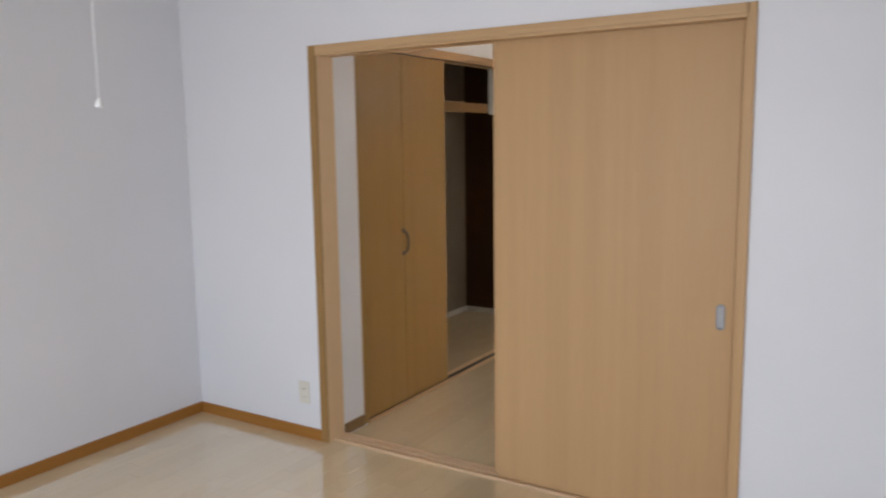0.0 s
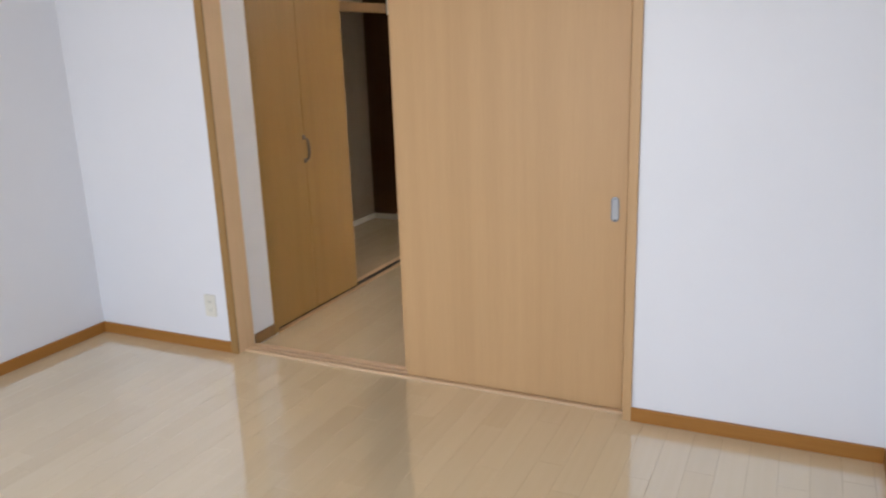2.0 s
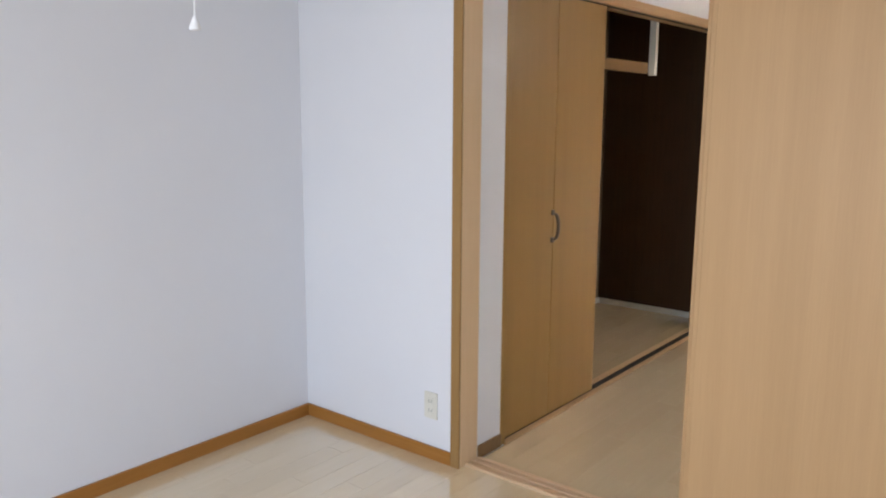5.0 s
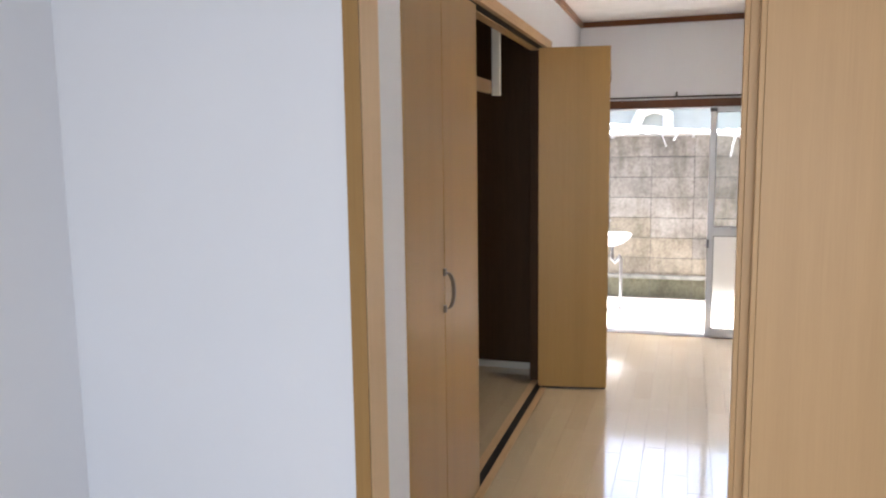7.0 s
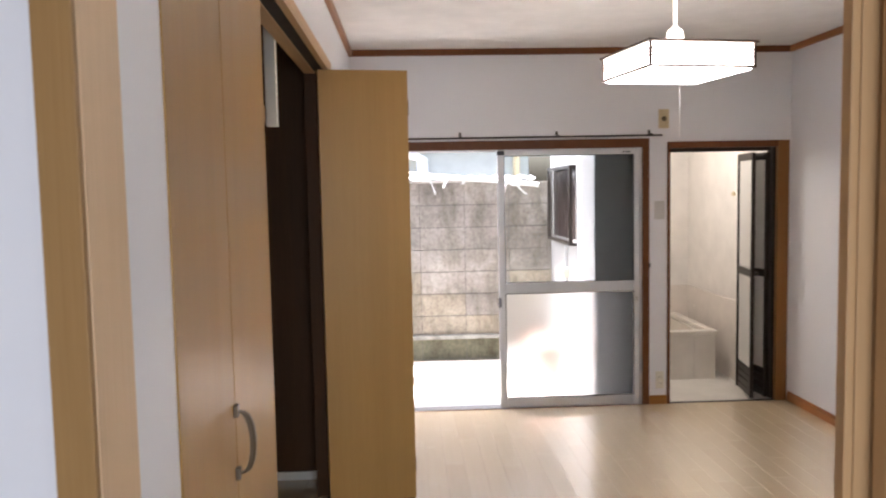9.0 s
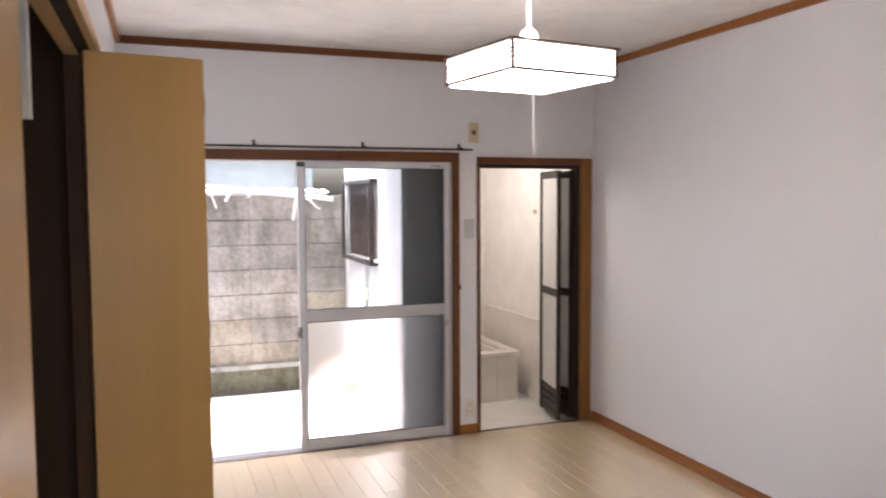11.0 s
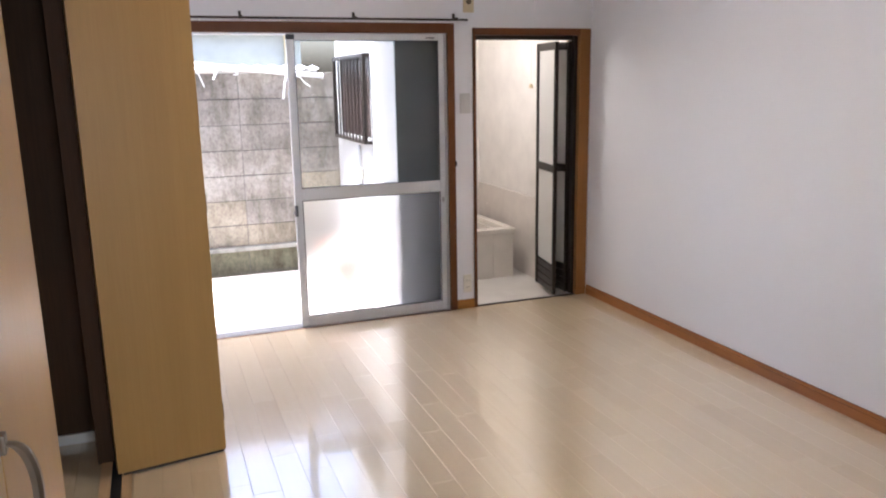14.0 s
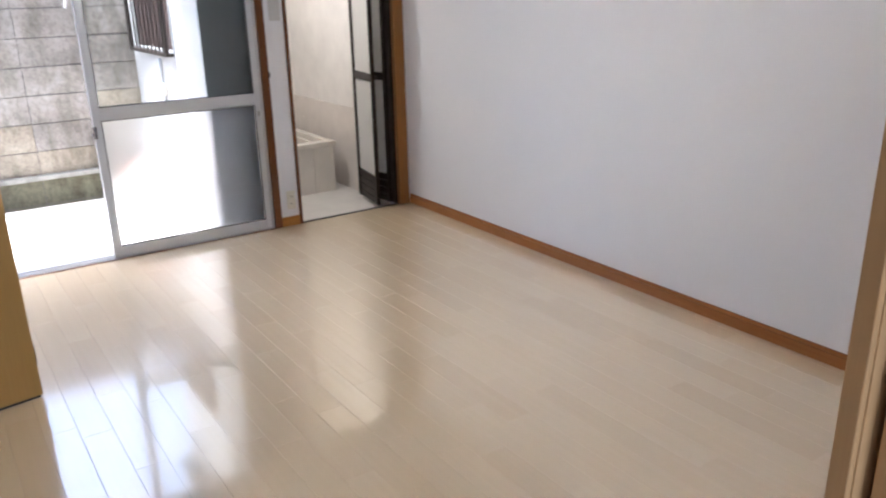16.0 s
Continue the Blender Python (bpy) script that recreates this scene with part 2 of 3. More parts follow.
    if bevel:
        edges = list({e for v in made for e in v.link_edges})
        bmesh.ops.bevel(bm, geom=edges, offset=bevel, segments=2, affect="EDGES", profile=0.6)
    return bm


def box(lo, hi, bevel=0.0):
    return add_box(bmesh.new(), lo, hi, bevel)


def boxes(*items, bevel=0.0):
    bm = bmesh.new()
    for lo, hi in items:
        add_box(bm, lo, hi, bevel)
    return bm


def add_rod(bm, a, b, r, r2=None, n=12):
    a, b = Vector(a), Vector(b)
    m = Matrix.Translation((a + b) / 2) @ (b - a).to_track_quat("Z", "Y").to_matrix().to_4x4()
    bmesh.ops.create_cone(bm, cap_ends=True, segments=n, radius1=r, radius2=r if r2 is None else r2, depth=(b - a).length, matrix=m)
    return bm


def rod(a, b, r, r2=None, n=12):
    return add_rod(bmesh.new(), a, b, r, r2, n)


def tube(points, r, n=8):
    """A round bar that follows the given points."""
    bm = bmesh.new()
    pts = [Vector(p) for p in points]
    rings = []
    for i, p in enumerate(pts):
        d = (pts[min(i + 1, len(pts) - 1)] - pts[max(i - 1, 0)]).normalized()
        q = d.to_track_quat("Z", "Y").to_matrix()
        rings.append([bm.verts.new(p + q @ Vector((r * math.cos(k * math.tau / n), r * math.sin(k * math.tau / n), 0))) for k in range(n)])
    for a, b in zip(rings, rings[1:]):
        for k in range(n):
            bm.faces.new((a[k], a[(k + 1) % n], b[(k + 1) % n], b[k]))
    bm.faces.new(rings[0][::-1])
    bm.faces.new(rings[-1])
    return bm


def lathe(profile, n=28):
    """Turn (radius, height) pairs about the z axis."""
    bm = bmesh.new()
    rings = [[bm.verts.new((r * math.cos(k * math.tau / n), r * math.sin(k * math.tau / n), z)) for k in range(n)] for r, z in profile]
    for a, b in zip(rings, rings[1:]):
        for k in range(n):
            bm.faces.new((a[k], a[(k + 1) % n], b[(k + 1) % n], b[k]))
    bm.faces.new(rings[0][::-1])
    bm.faces.new(rings[-1])
    return bm


def moved(bm, m):
    bm.transform(m)
    return bm


def mesh_of(name, bm, material, smooth=False):
    bmesh.ops.recalc_face_normals(bm, faces=bm.faces)
    me = bpy.data.meshes.new(name)
    bm.to_mesh(me)
    bm.free()
    me.materials.append(material)
    if smooth:
        me.shade_smooth()
        me.set_sharp_from_angle(angle=radians(40))
    return me


def part(name, bm, material, parent=None, label="", smooth=False):
    ob = new(name, mesh_of(name, bm, material, smooth))
    ob.parent = parent
    return tagged(ob, label)


def thing(name, at, label, category, group="", kind="", turn=0.0):
    ob = new(name)
    ob.empty_display_size = 0.1
    ob.matrix_world = pose(*at, 0, 0, turn)
    return tagged(ob, label, category, group, kind)


def structure(name, bm, material, label, smooth=False):
    return tagged(part(name, bm, material, None, label, smooth), kind="structure", category=name.split("_")[0])


def wall_mesh(u0, u1, z0, z1, d0, d1, holes, along):
    """A wall along 'x' or 'y' from u0 to u1, thick from d0 to d1, with holes (u0, u1, z0, z1) through it."""
    us = sorted({u0, u1, *(h[0] for h in holes), *(h[1] for h in holes)})
    zs = sorted({z0, z1, *(h[2] for h in holes), *(h[3] for h in holes)})

    def solid(i, j):
        if not (0 <= i < len(us) - 1 and 0 <= j < len(zs) - 1):
            return False
        u, z = (us[i] + us[i + 1]) / 2, (zs[j] + zs[j + 1]) / 2
        return not any(h[0] < u < h[1] and h[2] < z < h[3] for h in holes)

    bm = bmesh.new()

    def quad(*pts):
        bm.faces.new([bm.verts.new((u, d, z) if along == "x" else (d, u, z)) for u, d, z in pts])

    for i in range(len(us) - 1):
        for j in range(len(zs) - 1):
            if not solid(i, j):
                continue
            a, b, c, e = us[i], us[i + 1], zs[j], zs[j + 1]
            for d in (d0, d1):
                quad((a, d, c), (b, d, c), (b, d, e), (a, d, e))
            for di, u in ((-1, a), (1, b)):
                if not solid(i + di, j):
                    quad((u, d0, c), (u, d1, c), (u, d1, e), (u, d0, e))
            for dj, z in ((-1, c), (1, e)):
                if not solid(i, j + dj):
                    quad((a, d0, z), (b, d0, z), (b, d1, z), (a, d1, z))
    bmesh.ops.remove_doubles(bm, verts=bm.verts, dist=1e-5)
    return bm


# ---- the plan ----
LEFT_A, RIGHT, BACK_A = -0.955, 2.92, -4.2
DIV = 0.125                     # the dividing wall is 12.5 cm thick
FAR = 4.215                     # inner face of the garden wall
CEIL = 2.378
AX = 1.65                       # outer face of the bath annex
OPEN_R, OPEN_T = 1.985, 1.985   # sliding-door opening
CL0, CL1, CL_TOP = 0.33, 2.815, 2.045   # closet opening
CL_BACK = -0.955
WIN0, WIN1, WIN_T = 0.0, 1.92, 1.732
BD0, BD1, BD_T = 2.09, 2.84, 1.735

structure("wall_divider", wall_mesh(LEFT_A - 0.1, RIGHT + 0.1, -0.1, CEIL, 0.0, DIV, [(0.0, OPEN_R, -0.2, OPEN_T)], "x"), PAPER, "white wallpapered wall with a wide sliding-door opening")
structure("wall_west", wall_mesh(BACK_A, -0.0005, -0.1, CEIL, LEFT_A - 0.1, LEFT_A, [], "y"), PAPER, "plain white wallpapered side wall")
structure("wall_east", wall_mesh(BACK_A, FAR, -0.1, CEIL, RIGHT, RIGHT + 0.1, [], "y"), PAPER, "long plain white wallpapered wall")
structure("wall_south", wall_mesh(LEFT_A - 0.1, RIGHT + 0.1, -0.1, CEIL, BACK_A - 0.12, BACK_A, [(0.0, 2.0, 0.35, 2.1)], "x"), PAPER, "white wall with a bright window")
structure("wall_closet", wall_mesh(DIV, FAR, -0.1, CEIL, -0.1, 0.0, [(CL0, CL1, -0.2, CL_TOP)], "y"), PAPER, "white wall with a long closet opening")
structure("wall_garden", wall_mesh(-0.1, RIGHT + 0.1, -0.1, CEIL, FAR, FAR + 0.14, [(WIN0, WIN1, -0.2, WIN_T), (BD0, BD1, -0.2, BD_T)], "x"), PAPER, "white wall with a garden window and bathroom doorway")
structure("ceiling", boxes(((LEFT_A - 0.1, BACK_A - 0.12, CEIL), (RIGHT + 0.1, 0.06, CEIL + 0.12)), ((-1.04, 0.0605, CEIL), (RIGHT + 0.1, FAR + 0.14, CEIL + 0.12))), CEILING, "off-white papered ceiling")

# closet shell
structure("wall_closet_back", wall_mesh(0.2, 3.13, -0.05, CEIL, CL_BACK - 0.08, CL_BACK, [], "y"), BEIGE_SHADED, "beige papered back of the closet, its shade put into the colour")
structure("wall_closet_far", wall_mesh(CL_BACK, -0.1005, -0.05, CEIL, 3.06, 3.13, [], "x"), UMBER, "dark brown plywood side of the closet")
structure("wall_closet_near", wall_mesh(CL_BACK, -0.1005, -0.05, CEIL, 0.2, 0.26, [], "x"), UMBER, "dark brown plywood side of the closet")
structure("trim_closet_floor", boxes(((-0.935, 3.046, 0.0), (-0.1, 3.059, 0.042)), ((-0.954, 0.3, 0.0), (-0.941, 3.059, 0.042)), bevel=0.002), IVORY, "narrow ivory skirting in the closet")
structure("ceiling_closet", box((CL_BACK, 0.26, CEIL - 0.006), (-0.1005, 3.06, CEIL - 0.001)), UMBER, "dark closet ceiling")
structure("floor_base", box((LEFT_A - 0.1, BACK_A - 0.1, -0.14), (RIGHT + 0.1, FAR, -0.012)), SEAM, "wooden subfloor under the boards")


# ---- skirting, cornice and frames ----
def skirting(name, lo, hi, material):
    return structure(name, box(lo, hi, 0.003), material, "brown wooden skirting board")


SK = 0.06
skirting("baseboard_west", (LEFT_A, BACK_A, 0.0), (LEFT_A + 0.012, -0.0005, SK), BROWN_Y)
skirting("baseboard_divider_west", (LEFT_A + 0.0125, -0.012, 0.0), (-0.0425, -0.0002, SK), BROWN)
skirting("baseboard_divider_east", (OPEN_R + 0.021, -0.012, 0.0), (RIGHT - 0.0125, -0.0002, SK), BROWN)
skirting("baseboard_east_front", (RIGHT - 0.012, BACK_A, 0.0), (RIGHT - 0.0002, -0.0005, SK), BROWN_Y)
skirting("baseboard_strip", (0.0002, DIV + 0.0005, 0.0), (0.011, CL0 - 0.034, SK), DULL_OAK)
skirting("baseboard_closet_end", (0.0002, CL1 + 0.03, 0.0), (0.011, FAR - 0.0005, SK), RED_Y)
skirting("baseboard_garden", (WIN1 + 0.043, FAR - 0.012, 0.0), (BD0 - 0.009, FAR - 0.0002, SK), BROWN)
structure("baseboard_east", boxes(((RIGHT - 0.013, DIV + 0.0005, 0.0), (RIGHT - 0.0002, FAR - 0.0125, 0.047)), ((RIGHT - 0.009, DIV + 0.0005, 0.0475), (RIGHT - 0.0002, FAR - 0.0125, 0.064)), bevel=0.002), RED_Y, "reddish brown stepped skirting board")
for name, lo, hi, mat in (("trim_cornice_garden", (0.0, FAR - 0.025, CEIL - 0.04), (RIGHT - 0.026, FAR, CEIL), RED_SHADED),
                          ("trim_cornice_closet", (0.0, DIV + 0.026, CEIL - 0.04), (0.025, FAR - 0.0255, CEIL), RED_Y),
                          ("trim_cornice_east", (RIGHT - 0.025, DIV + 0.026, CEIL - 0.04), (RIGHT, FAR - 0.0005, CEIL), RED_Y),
                          ("trim_cornice_divider", (0.0, DIV, CEIL - 0.04), (RIGHT, DIV + 0.025, CEIL), RED_SHADED)):
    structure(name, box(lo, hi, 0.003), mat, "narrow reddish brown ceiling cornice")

# frame of the sliding doors: posts, head with two grooves, grooved sill
door_frame = thing("door_frame", (0, 0, 0), "pale oak frame round the sliding-door opening", "door frame", kind="structure")
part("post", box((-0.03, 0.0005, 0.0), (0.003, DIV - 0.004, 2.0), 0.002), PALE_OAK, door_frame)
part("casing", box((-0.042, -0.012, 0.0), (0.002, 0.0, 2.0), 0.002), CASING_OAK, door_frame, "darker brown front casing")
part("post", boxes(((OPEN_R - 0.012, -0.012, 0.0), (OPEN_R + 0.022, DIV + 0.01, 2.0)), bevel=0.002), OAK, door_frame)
part("head", boxes(((0.0035, -0.012, 1.965), (OPEN_R - 0.0035, DIV + 0.01, 2.0)), ((0.0035, -0.012, 1.95), (OPEN_R - 0.0035, 0.052, 1.9645)), ((0.0035, 0.092, 1.95), (OPEN_R - 0.0035, 0.097, 1.9645)), bevel=0.0015), OAK_X, door_frame)
part("sill", boxes(((0.0035, 0.035, -0.01), (OPEN_R - 0.0035, DIV + 0.01, -0.004)), ((0.0035, 0.035, -0.0035), (OPEN_R - 0.0035, 0.056, 0.011)),
                   ((0.0035, 0.076, -0.0035), (OPEN_R - 0.0035, 0.094, 0.011)), ((0.0035, 0.114, -0.0035), (OPEN_R - 0.0035, DIV + 0.01, 0.011)), bevel=0.0012), SILL_OAK, door_frame, "grooved oak sill")


# ---- sliding doors ----
def stadium(profile, half=0.034, n=10):
    """Rings with round ends, each (radius, height), joined to a shell that is closed at its last ring."""
    bm = bmesh.new()
    rings = []
    for rad, h in profile:
        ring = []
        for end, start in ((1, 0.0), (-1, math.pi)):
            for k in range(n + 1):
                a = start + math.pi * k / n
                ring.append(bm.verts.new((rad * math.cos(a), end * half + rad * math.sin(a), h)))
        rings.append(ring)
    for a, b in zip(rings, rings[1:]):
        for k in range(len(a)):
            bm.faces.new((a[k], a[(k + 1) % len(a)], b[(k + 1) % len(a)], b[k]))
    bm.faces.new(rings[-1])
    return bm


def sliding_door(x0, x1, y0, y1, label, pull):
    d = thing("sliding_door", ((x0 + x1) / 2, (y0 + y1) / 2, 0.012), label, "sliding door", "pair of sliding doors")
    w, t = (x1 - x0) / 2, (y1 - y0) / 2
    part("panel", box((-w + 0.0125, -t, 0.0), (w - 0.0125, t, 1.94), 0.001), OAK, d)
    for s in (-1, 1):
        part("edge_strip", box((min(s * w, s * (w - 0.012)), -t + 0.001, 0.0), (max(s * w, s * (w - 0.012)), t - 0.001, 1.94), 0.002), OAK, d, "lighter solid oak edge strip")
    if pull:
        px, pz = w - 0.058, 0.849
        pull_ob = part("recessed_pull", moved(stadium(((0.0165, 0.0), (0.0165, 0.003), (0.0135, 0.0036), (0.0125, 0.001))), pose(px, -t - 0.0002, pz, 90)), PULL_STEEL, d, "brushed steel recessed pull", True)
        part("pull_cup", moved(stadium(((0.0124, 0.0012), (0.011, 0.0004), (0.004, 0.0002))), pose(px, -t - 0.0002, pz, 90)), PULL_CUP, pull_ob, "steel cup of the pull, shade of the hollow in its colour", True)
        for dz in (-0.042, 0.042):
            part("screw", moved(lathe([(0.0035, 0.0), (0.0035, 0.0012), (0.001, 0.0016)], 12), pose(px, -t - 0.0012, pz + dz, 90)), PULL_RIM, pull_ob, "small dark screw", True)
    return d


sliding_door(0.947, 1.966, 0.0575, 0.0895, "pale oak flush sliding door with steel pull, closed over the opening", True)
sliding_door(0.915, 1.934, 0.0985, 0.1225, "pale oak flush sliding door stacked behind the other", False)

# ---- closet front ----
closet_frame = thing("closet_frame", (0, 0, 0), "amber oak frame and floor track of the closet", "door frame", kind="structure")
part("post", box((-0.11, CL0 - 0.033, 0.0), (0.003, CL0 + 0.004, CL_TOP + 0.03), 0.002), CLOSET_OAK, closet_frame)
part("post", box((-0.035, CL1 - 0.004, 0.0), (0.012, CL1 + 0.03, CL_TOP + 0.03), 0.002), CLOSET_OAK, closet_frame)
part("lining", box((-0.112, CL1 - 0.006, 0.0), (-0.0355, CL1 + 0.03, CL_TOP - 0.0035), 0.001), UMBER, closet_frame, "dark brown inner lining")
part("head", boxes(((-0.11, CL0 + 0.0045, CL_TOP - 0.003), (0.012, CL1 - 0.0045, CL_TOP + 0.03)), ((-0.11, CL0 + 0.0045, CL_TOP - 0.02), (-0.06, CL1 - 0.0045, CL_TOP - 0.0035)), ((-0.013, CL0 + 0.0045, CL_TOP - 0.02), (0.012, CL1 - 0.0045, CL_TOP - 0.0035)), bevel=0.0015), OAK_Y, closet_frame)
part("top_track", box((-0.0595, CL0 + 0.005, CL_TOP - 0.016), (-0.0135, CL1 - 0.005, CL_TOP - 0.0035)), BLACK, closet_frame, "black upper track")
part("threshold", boxes(((-0.1, CL0 + 0.0045, -0.008), (-0.06, CL1 - 0.0045, 0.004)), ((-0.023, CL0 + 0.0045, -0.008), (0.014, CL1 - 0.0045, 0.001)), bevel=0.001), OAK_Y, closet_frame)
part("floor_track", box((-0.0595, CL0 + 0.005, -0.009), (-0.0235, CL1 - 0.005, 0.0012)), BLACK, closet_frame, "black floor track")


def handle(parent, x, y, z, side=1):
    """A flat bow handle, standing off along x."""
    n, half = 16, 0.066
    bm = bmesh.new()
    rings = []
    for k in range(n + 1):
        a = math.pi * k / n
        h = z - half * math.cos(a)
        off, wide = 0.031 * math.sin(a) ** 0.75 + 0.001, 0.007 + 0.003 * math.sin(a)
        rings.append([bm.verts.new((x + side * (off + dx), y + dy * wide, h)) for dx, dy in ((0, -1), (0.007, -1), (0.0115, -0.5), (0.0115, 0.5), (0.007, 1), (0, 1))])
    for a, b in zip(rings, rings[1:]):
        for k in range(6):
            bm.faces.new((a[k], a[(k + 1) % 6], b[(k + 1) % 6], b[k]))
    bm.faces.new(rings[0][::-1])
    bm.faces.new(rings[-1])
    h = part("handle", bm, BRONZE, parent, "bronze bow handle", True)
    for dz in (-half, half):
        part("foot", box((x - 0.001, y - 0.0095, z + dz - 0.013), (x + side * 0.01, y + 0.0095, z + dz + 0.013), 0.003), BRONZE, h)
    return h


# the closed pair: two leaves meeting in a fine joint, handle beside the joint
fold = thing("folding_door", (-0.014, 0.341, 0.012), "amber oak folding closet door, closed, with bronze handle", "folding door", "closet folding doors")
LEAF = 0.395
part("leaf", box((-0.03, 0.001, 0.0), (0.0, LEAF - 0.002, 2.008), 0.002), CLOSET_OAK, fold)
part("leaf", box((-0.03, LEAF + 0.002, 0.0), (0.0, 0.857, 2.008), 0.002), CLOSET_OAK, fold)
handle(fold, 0.0, LEAF - 0.012, 0.948)
for z in (0.25, 1.0, 1.75):
    part("hinge", rod((-0.031, LEAF, z - 0.03), (-0.031, LEAF, z + 0.03), 0.004), STEEL, fold)

# the open pair, folded back at the far post and standing out into the room
fold2 = thing("folding_door", (-0.034, 2.672, 0.012), "amber oak folding closet door, folded open", "folding door", "closet folding doors", turn=9)
part("leaf", box((0.0, 0.0, 0.0), (0.407, 0.03, 2.01), 0.0015), CLOSET_OAK, fold2)
part("leaf", box((0.0, 0.034, 0.0), (0.407, 0.064, 2.01), 0.0015), CLOSET_OAK, fold2)
for z in (0.16, 1.0, 1.84):
    part("hinge", boxes(((0.4072, 0.004, z - 0.035), (0.411, 0.06, z + 0.035)), bevel=0.001), BRONZE, fold2, "small bronze hinge")
# Added black strip that imitates the dark gap between door and floor.
part("bottom_gap_strip", box((0.02, 0.006, -0.0115), (0.4, 0.058, -0.0005)), BLACK, fold2, "black strip standing in for the dark gap under the door")

# shelf, its front rail and the hanging divider of the closet
shelf = thing("closet_shelf", (-0.45, 1.6, 1.74), "brown wooden shelf across the upper closet", "shelf")
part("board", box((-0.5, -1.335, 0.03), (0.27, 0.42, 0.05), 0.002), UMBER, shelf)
# Tan rail in a duller brown, which carries the closet's shade.
part("front_rail", box((0.2705, -1.335, -0.012), (0.295, 0.42, 0.052), 0.002), DULL_OAK, shelf, "tan oak front rail, closet shade in its dull brown colour")
div = thing("closet_hanging_post", (-0.135, 2.06, 1.718), "cream hanging post under the closet head", "post")
part("post", box((-0.02, -0.035, 0.0), (0.02, 0.0, CEIL - 0.006 - 1.718), 0.002), IVORY, div)


# ---- sockets and switches ----
def wall_plate(name, at, turn, w, h, mat, label, category, kind):
    """A plate flat on a wall whose outward side is local -y."""
    p = thing(name, at, label, category, turn=turn)
    part("plate", box((-w / 2, -0.008, -h / 2), (w / 2, -0.0003, h / 2), 0.0025), mat, p)
    if kind == "socket":
        for dz in (-0.021, 0.021):
            s = part("socket", box((-0.016, -0.0105, dz - 0.014), (0.016, -0.0082, dz + 0.014), 0.002), mat, p)
            part("slots", boxes(((-0.008, -0.0112, dz - 0.006), (-0.006, -0.0106, dz + 0.006)), ((0.006, -0.0112, dz - 0.005), (0.008, -0.0106, dz + 0.005))), BLACK, s, "two dark slots")
    elif kind == "cap":
        part("centre_cap", moved(lathe([(0.016, 0.0), (0.016, 0.004), (0.012, 0.006)]), pose(0, -0.0082, 0, 90)), BRONZE, p, "brown round centre")
    else:
        part("rocker", box((-0.013, -0.012, -0.025), (0.013, -0.0082, 0.025), 0.002), mat, p)
    return p


wall_plate("wall_socket", (-0.155, 0.0, 0.245), 0, 0.07, 0.118, IVORY, "ivory double wall socket above the skirting", "socket", "socket")
wall_plate("wall_socket", (2.034, FAR, 0.165), 0, 0.055, 0.118, IVORY, "ivory double wall socket beside the bathroom door", "socket", "socket")
wall_plate("wall_switch", (2.03, FAR, 1.312), 0, 0.07, 0.122, SWITCH_GREY, "pale grey light switch between window and door", "switch", "switch")
wall_plate("aerial_outlet", (2.058, FAR, 1.913), 0, 0.068, 0.125, CREAM, "yellowed cream wall plate above the doorway", "outlet", "cap")

# ---- pull cord of the front room's light ----
cord = thing("pull_cord", (0.452, -1.492, 1.652), "white lamp pull cord with a small bell end", "pull cord")
part("cord", rod((0, 0, 0.02), (0, 0, CEIL - 1.652), 0.0018, n=6), WHITE, cord)
part("bell", lathe([(0.003, 0.026), (0.006, 0.02), (0.012, 0.006), (0.012, 0.0), (0.004, -0.002)]), WHITE, cord, "white plastic cord end", True)

# ---- pendant lamp ----
LX, LY, LZ, LW = 1.372, 2.045, 1.88, 0.2
lamp = thing("pendant_lamp", (LX, LY, LZ), "square white pendant lamp with wooden shade frame, lit", "pendant lamp", turn=9)
shade = part("shade", wall_mesh(-LW, LW, 0.012, 0.092, -LW, -LW + 0.004, [], "x"), LAMP_GLOW, lamp, "glowing white paper shade")
for k in (1, 2, 3):
    part("shade_side", moved(wall_mesh(-LW + 0.0045, LW - 0.0045, 0.012, 0.092, -LW, -LW + 0.004, [], "x"), pose(0, 0, 0, 0, 0, 90 * k)), LAMP_GLOW, lamp)
part("diffuser", box((-LW + 0.006, -LW + 0.006, 0.0), (LW - 0.006, LW - 0.006, 0.0115), 0.003), DIFFUSER_GLOW, lamp, "glowing white bottom diffuser")
rim = veneer("lamp_wood", (0.12, 0.075, 0.05), (0.18, 0.115, 0.08), axis=0)
for z, o in ((0.006, 0.006), (0.093, 0.012)):
    ring = bmesh.new()
    for k in range(4):
        add_box(ring, (-LW - o, -LW - o, z), (LW + o - 0.012, -LW - o + 0.012, z + 0.008), 0.001)
        ring.transform(pose(0, 0, 0, 0, 0, 90))
    part("rim", ring, rim, lamp, "thin wooden rim")
for k in range(4):
    m = pose(0, 0, 0, 0, 0, 90 * k)
    part("corner_post", moved(box((-LW - 0.005, -LW - 0.005, 0.0145), (-LW + 0.004, -LW + 0.004, 0.0925), 0.001), m), rim, lamp)
    for z in (0.043, 0.055, 0.067):
        for xa in (-LW + 0.005, LW - 0.04):
            part("slat", moved(box((xa, -LW - 0.006, z), (xa + 0.035, -LW - 0.0005, z + 0.004)), m), rim, lamp)
part("tube_ring", moved(lathe([(0.15, 0.03), (0.165, 0.045), (0.15, 0.06), (0.135, 0.045)], 40), Matrix()), TUBE_GLOW, lamp, "glowing ring tube", True)
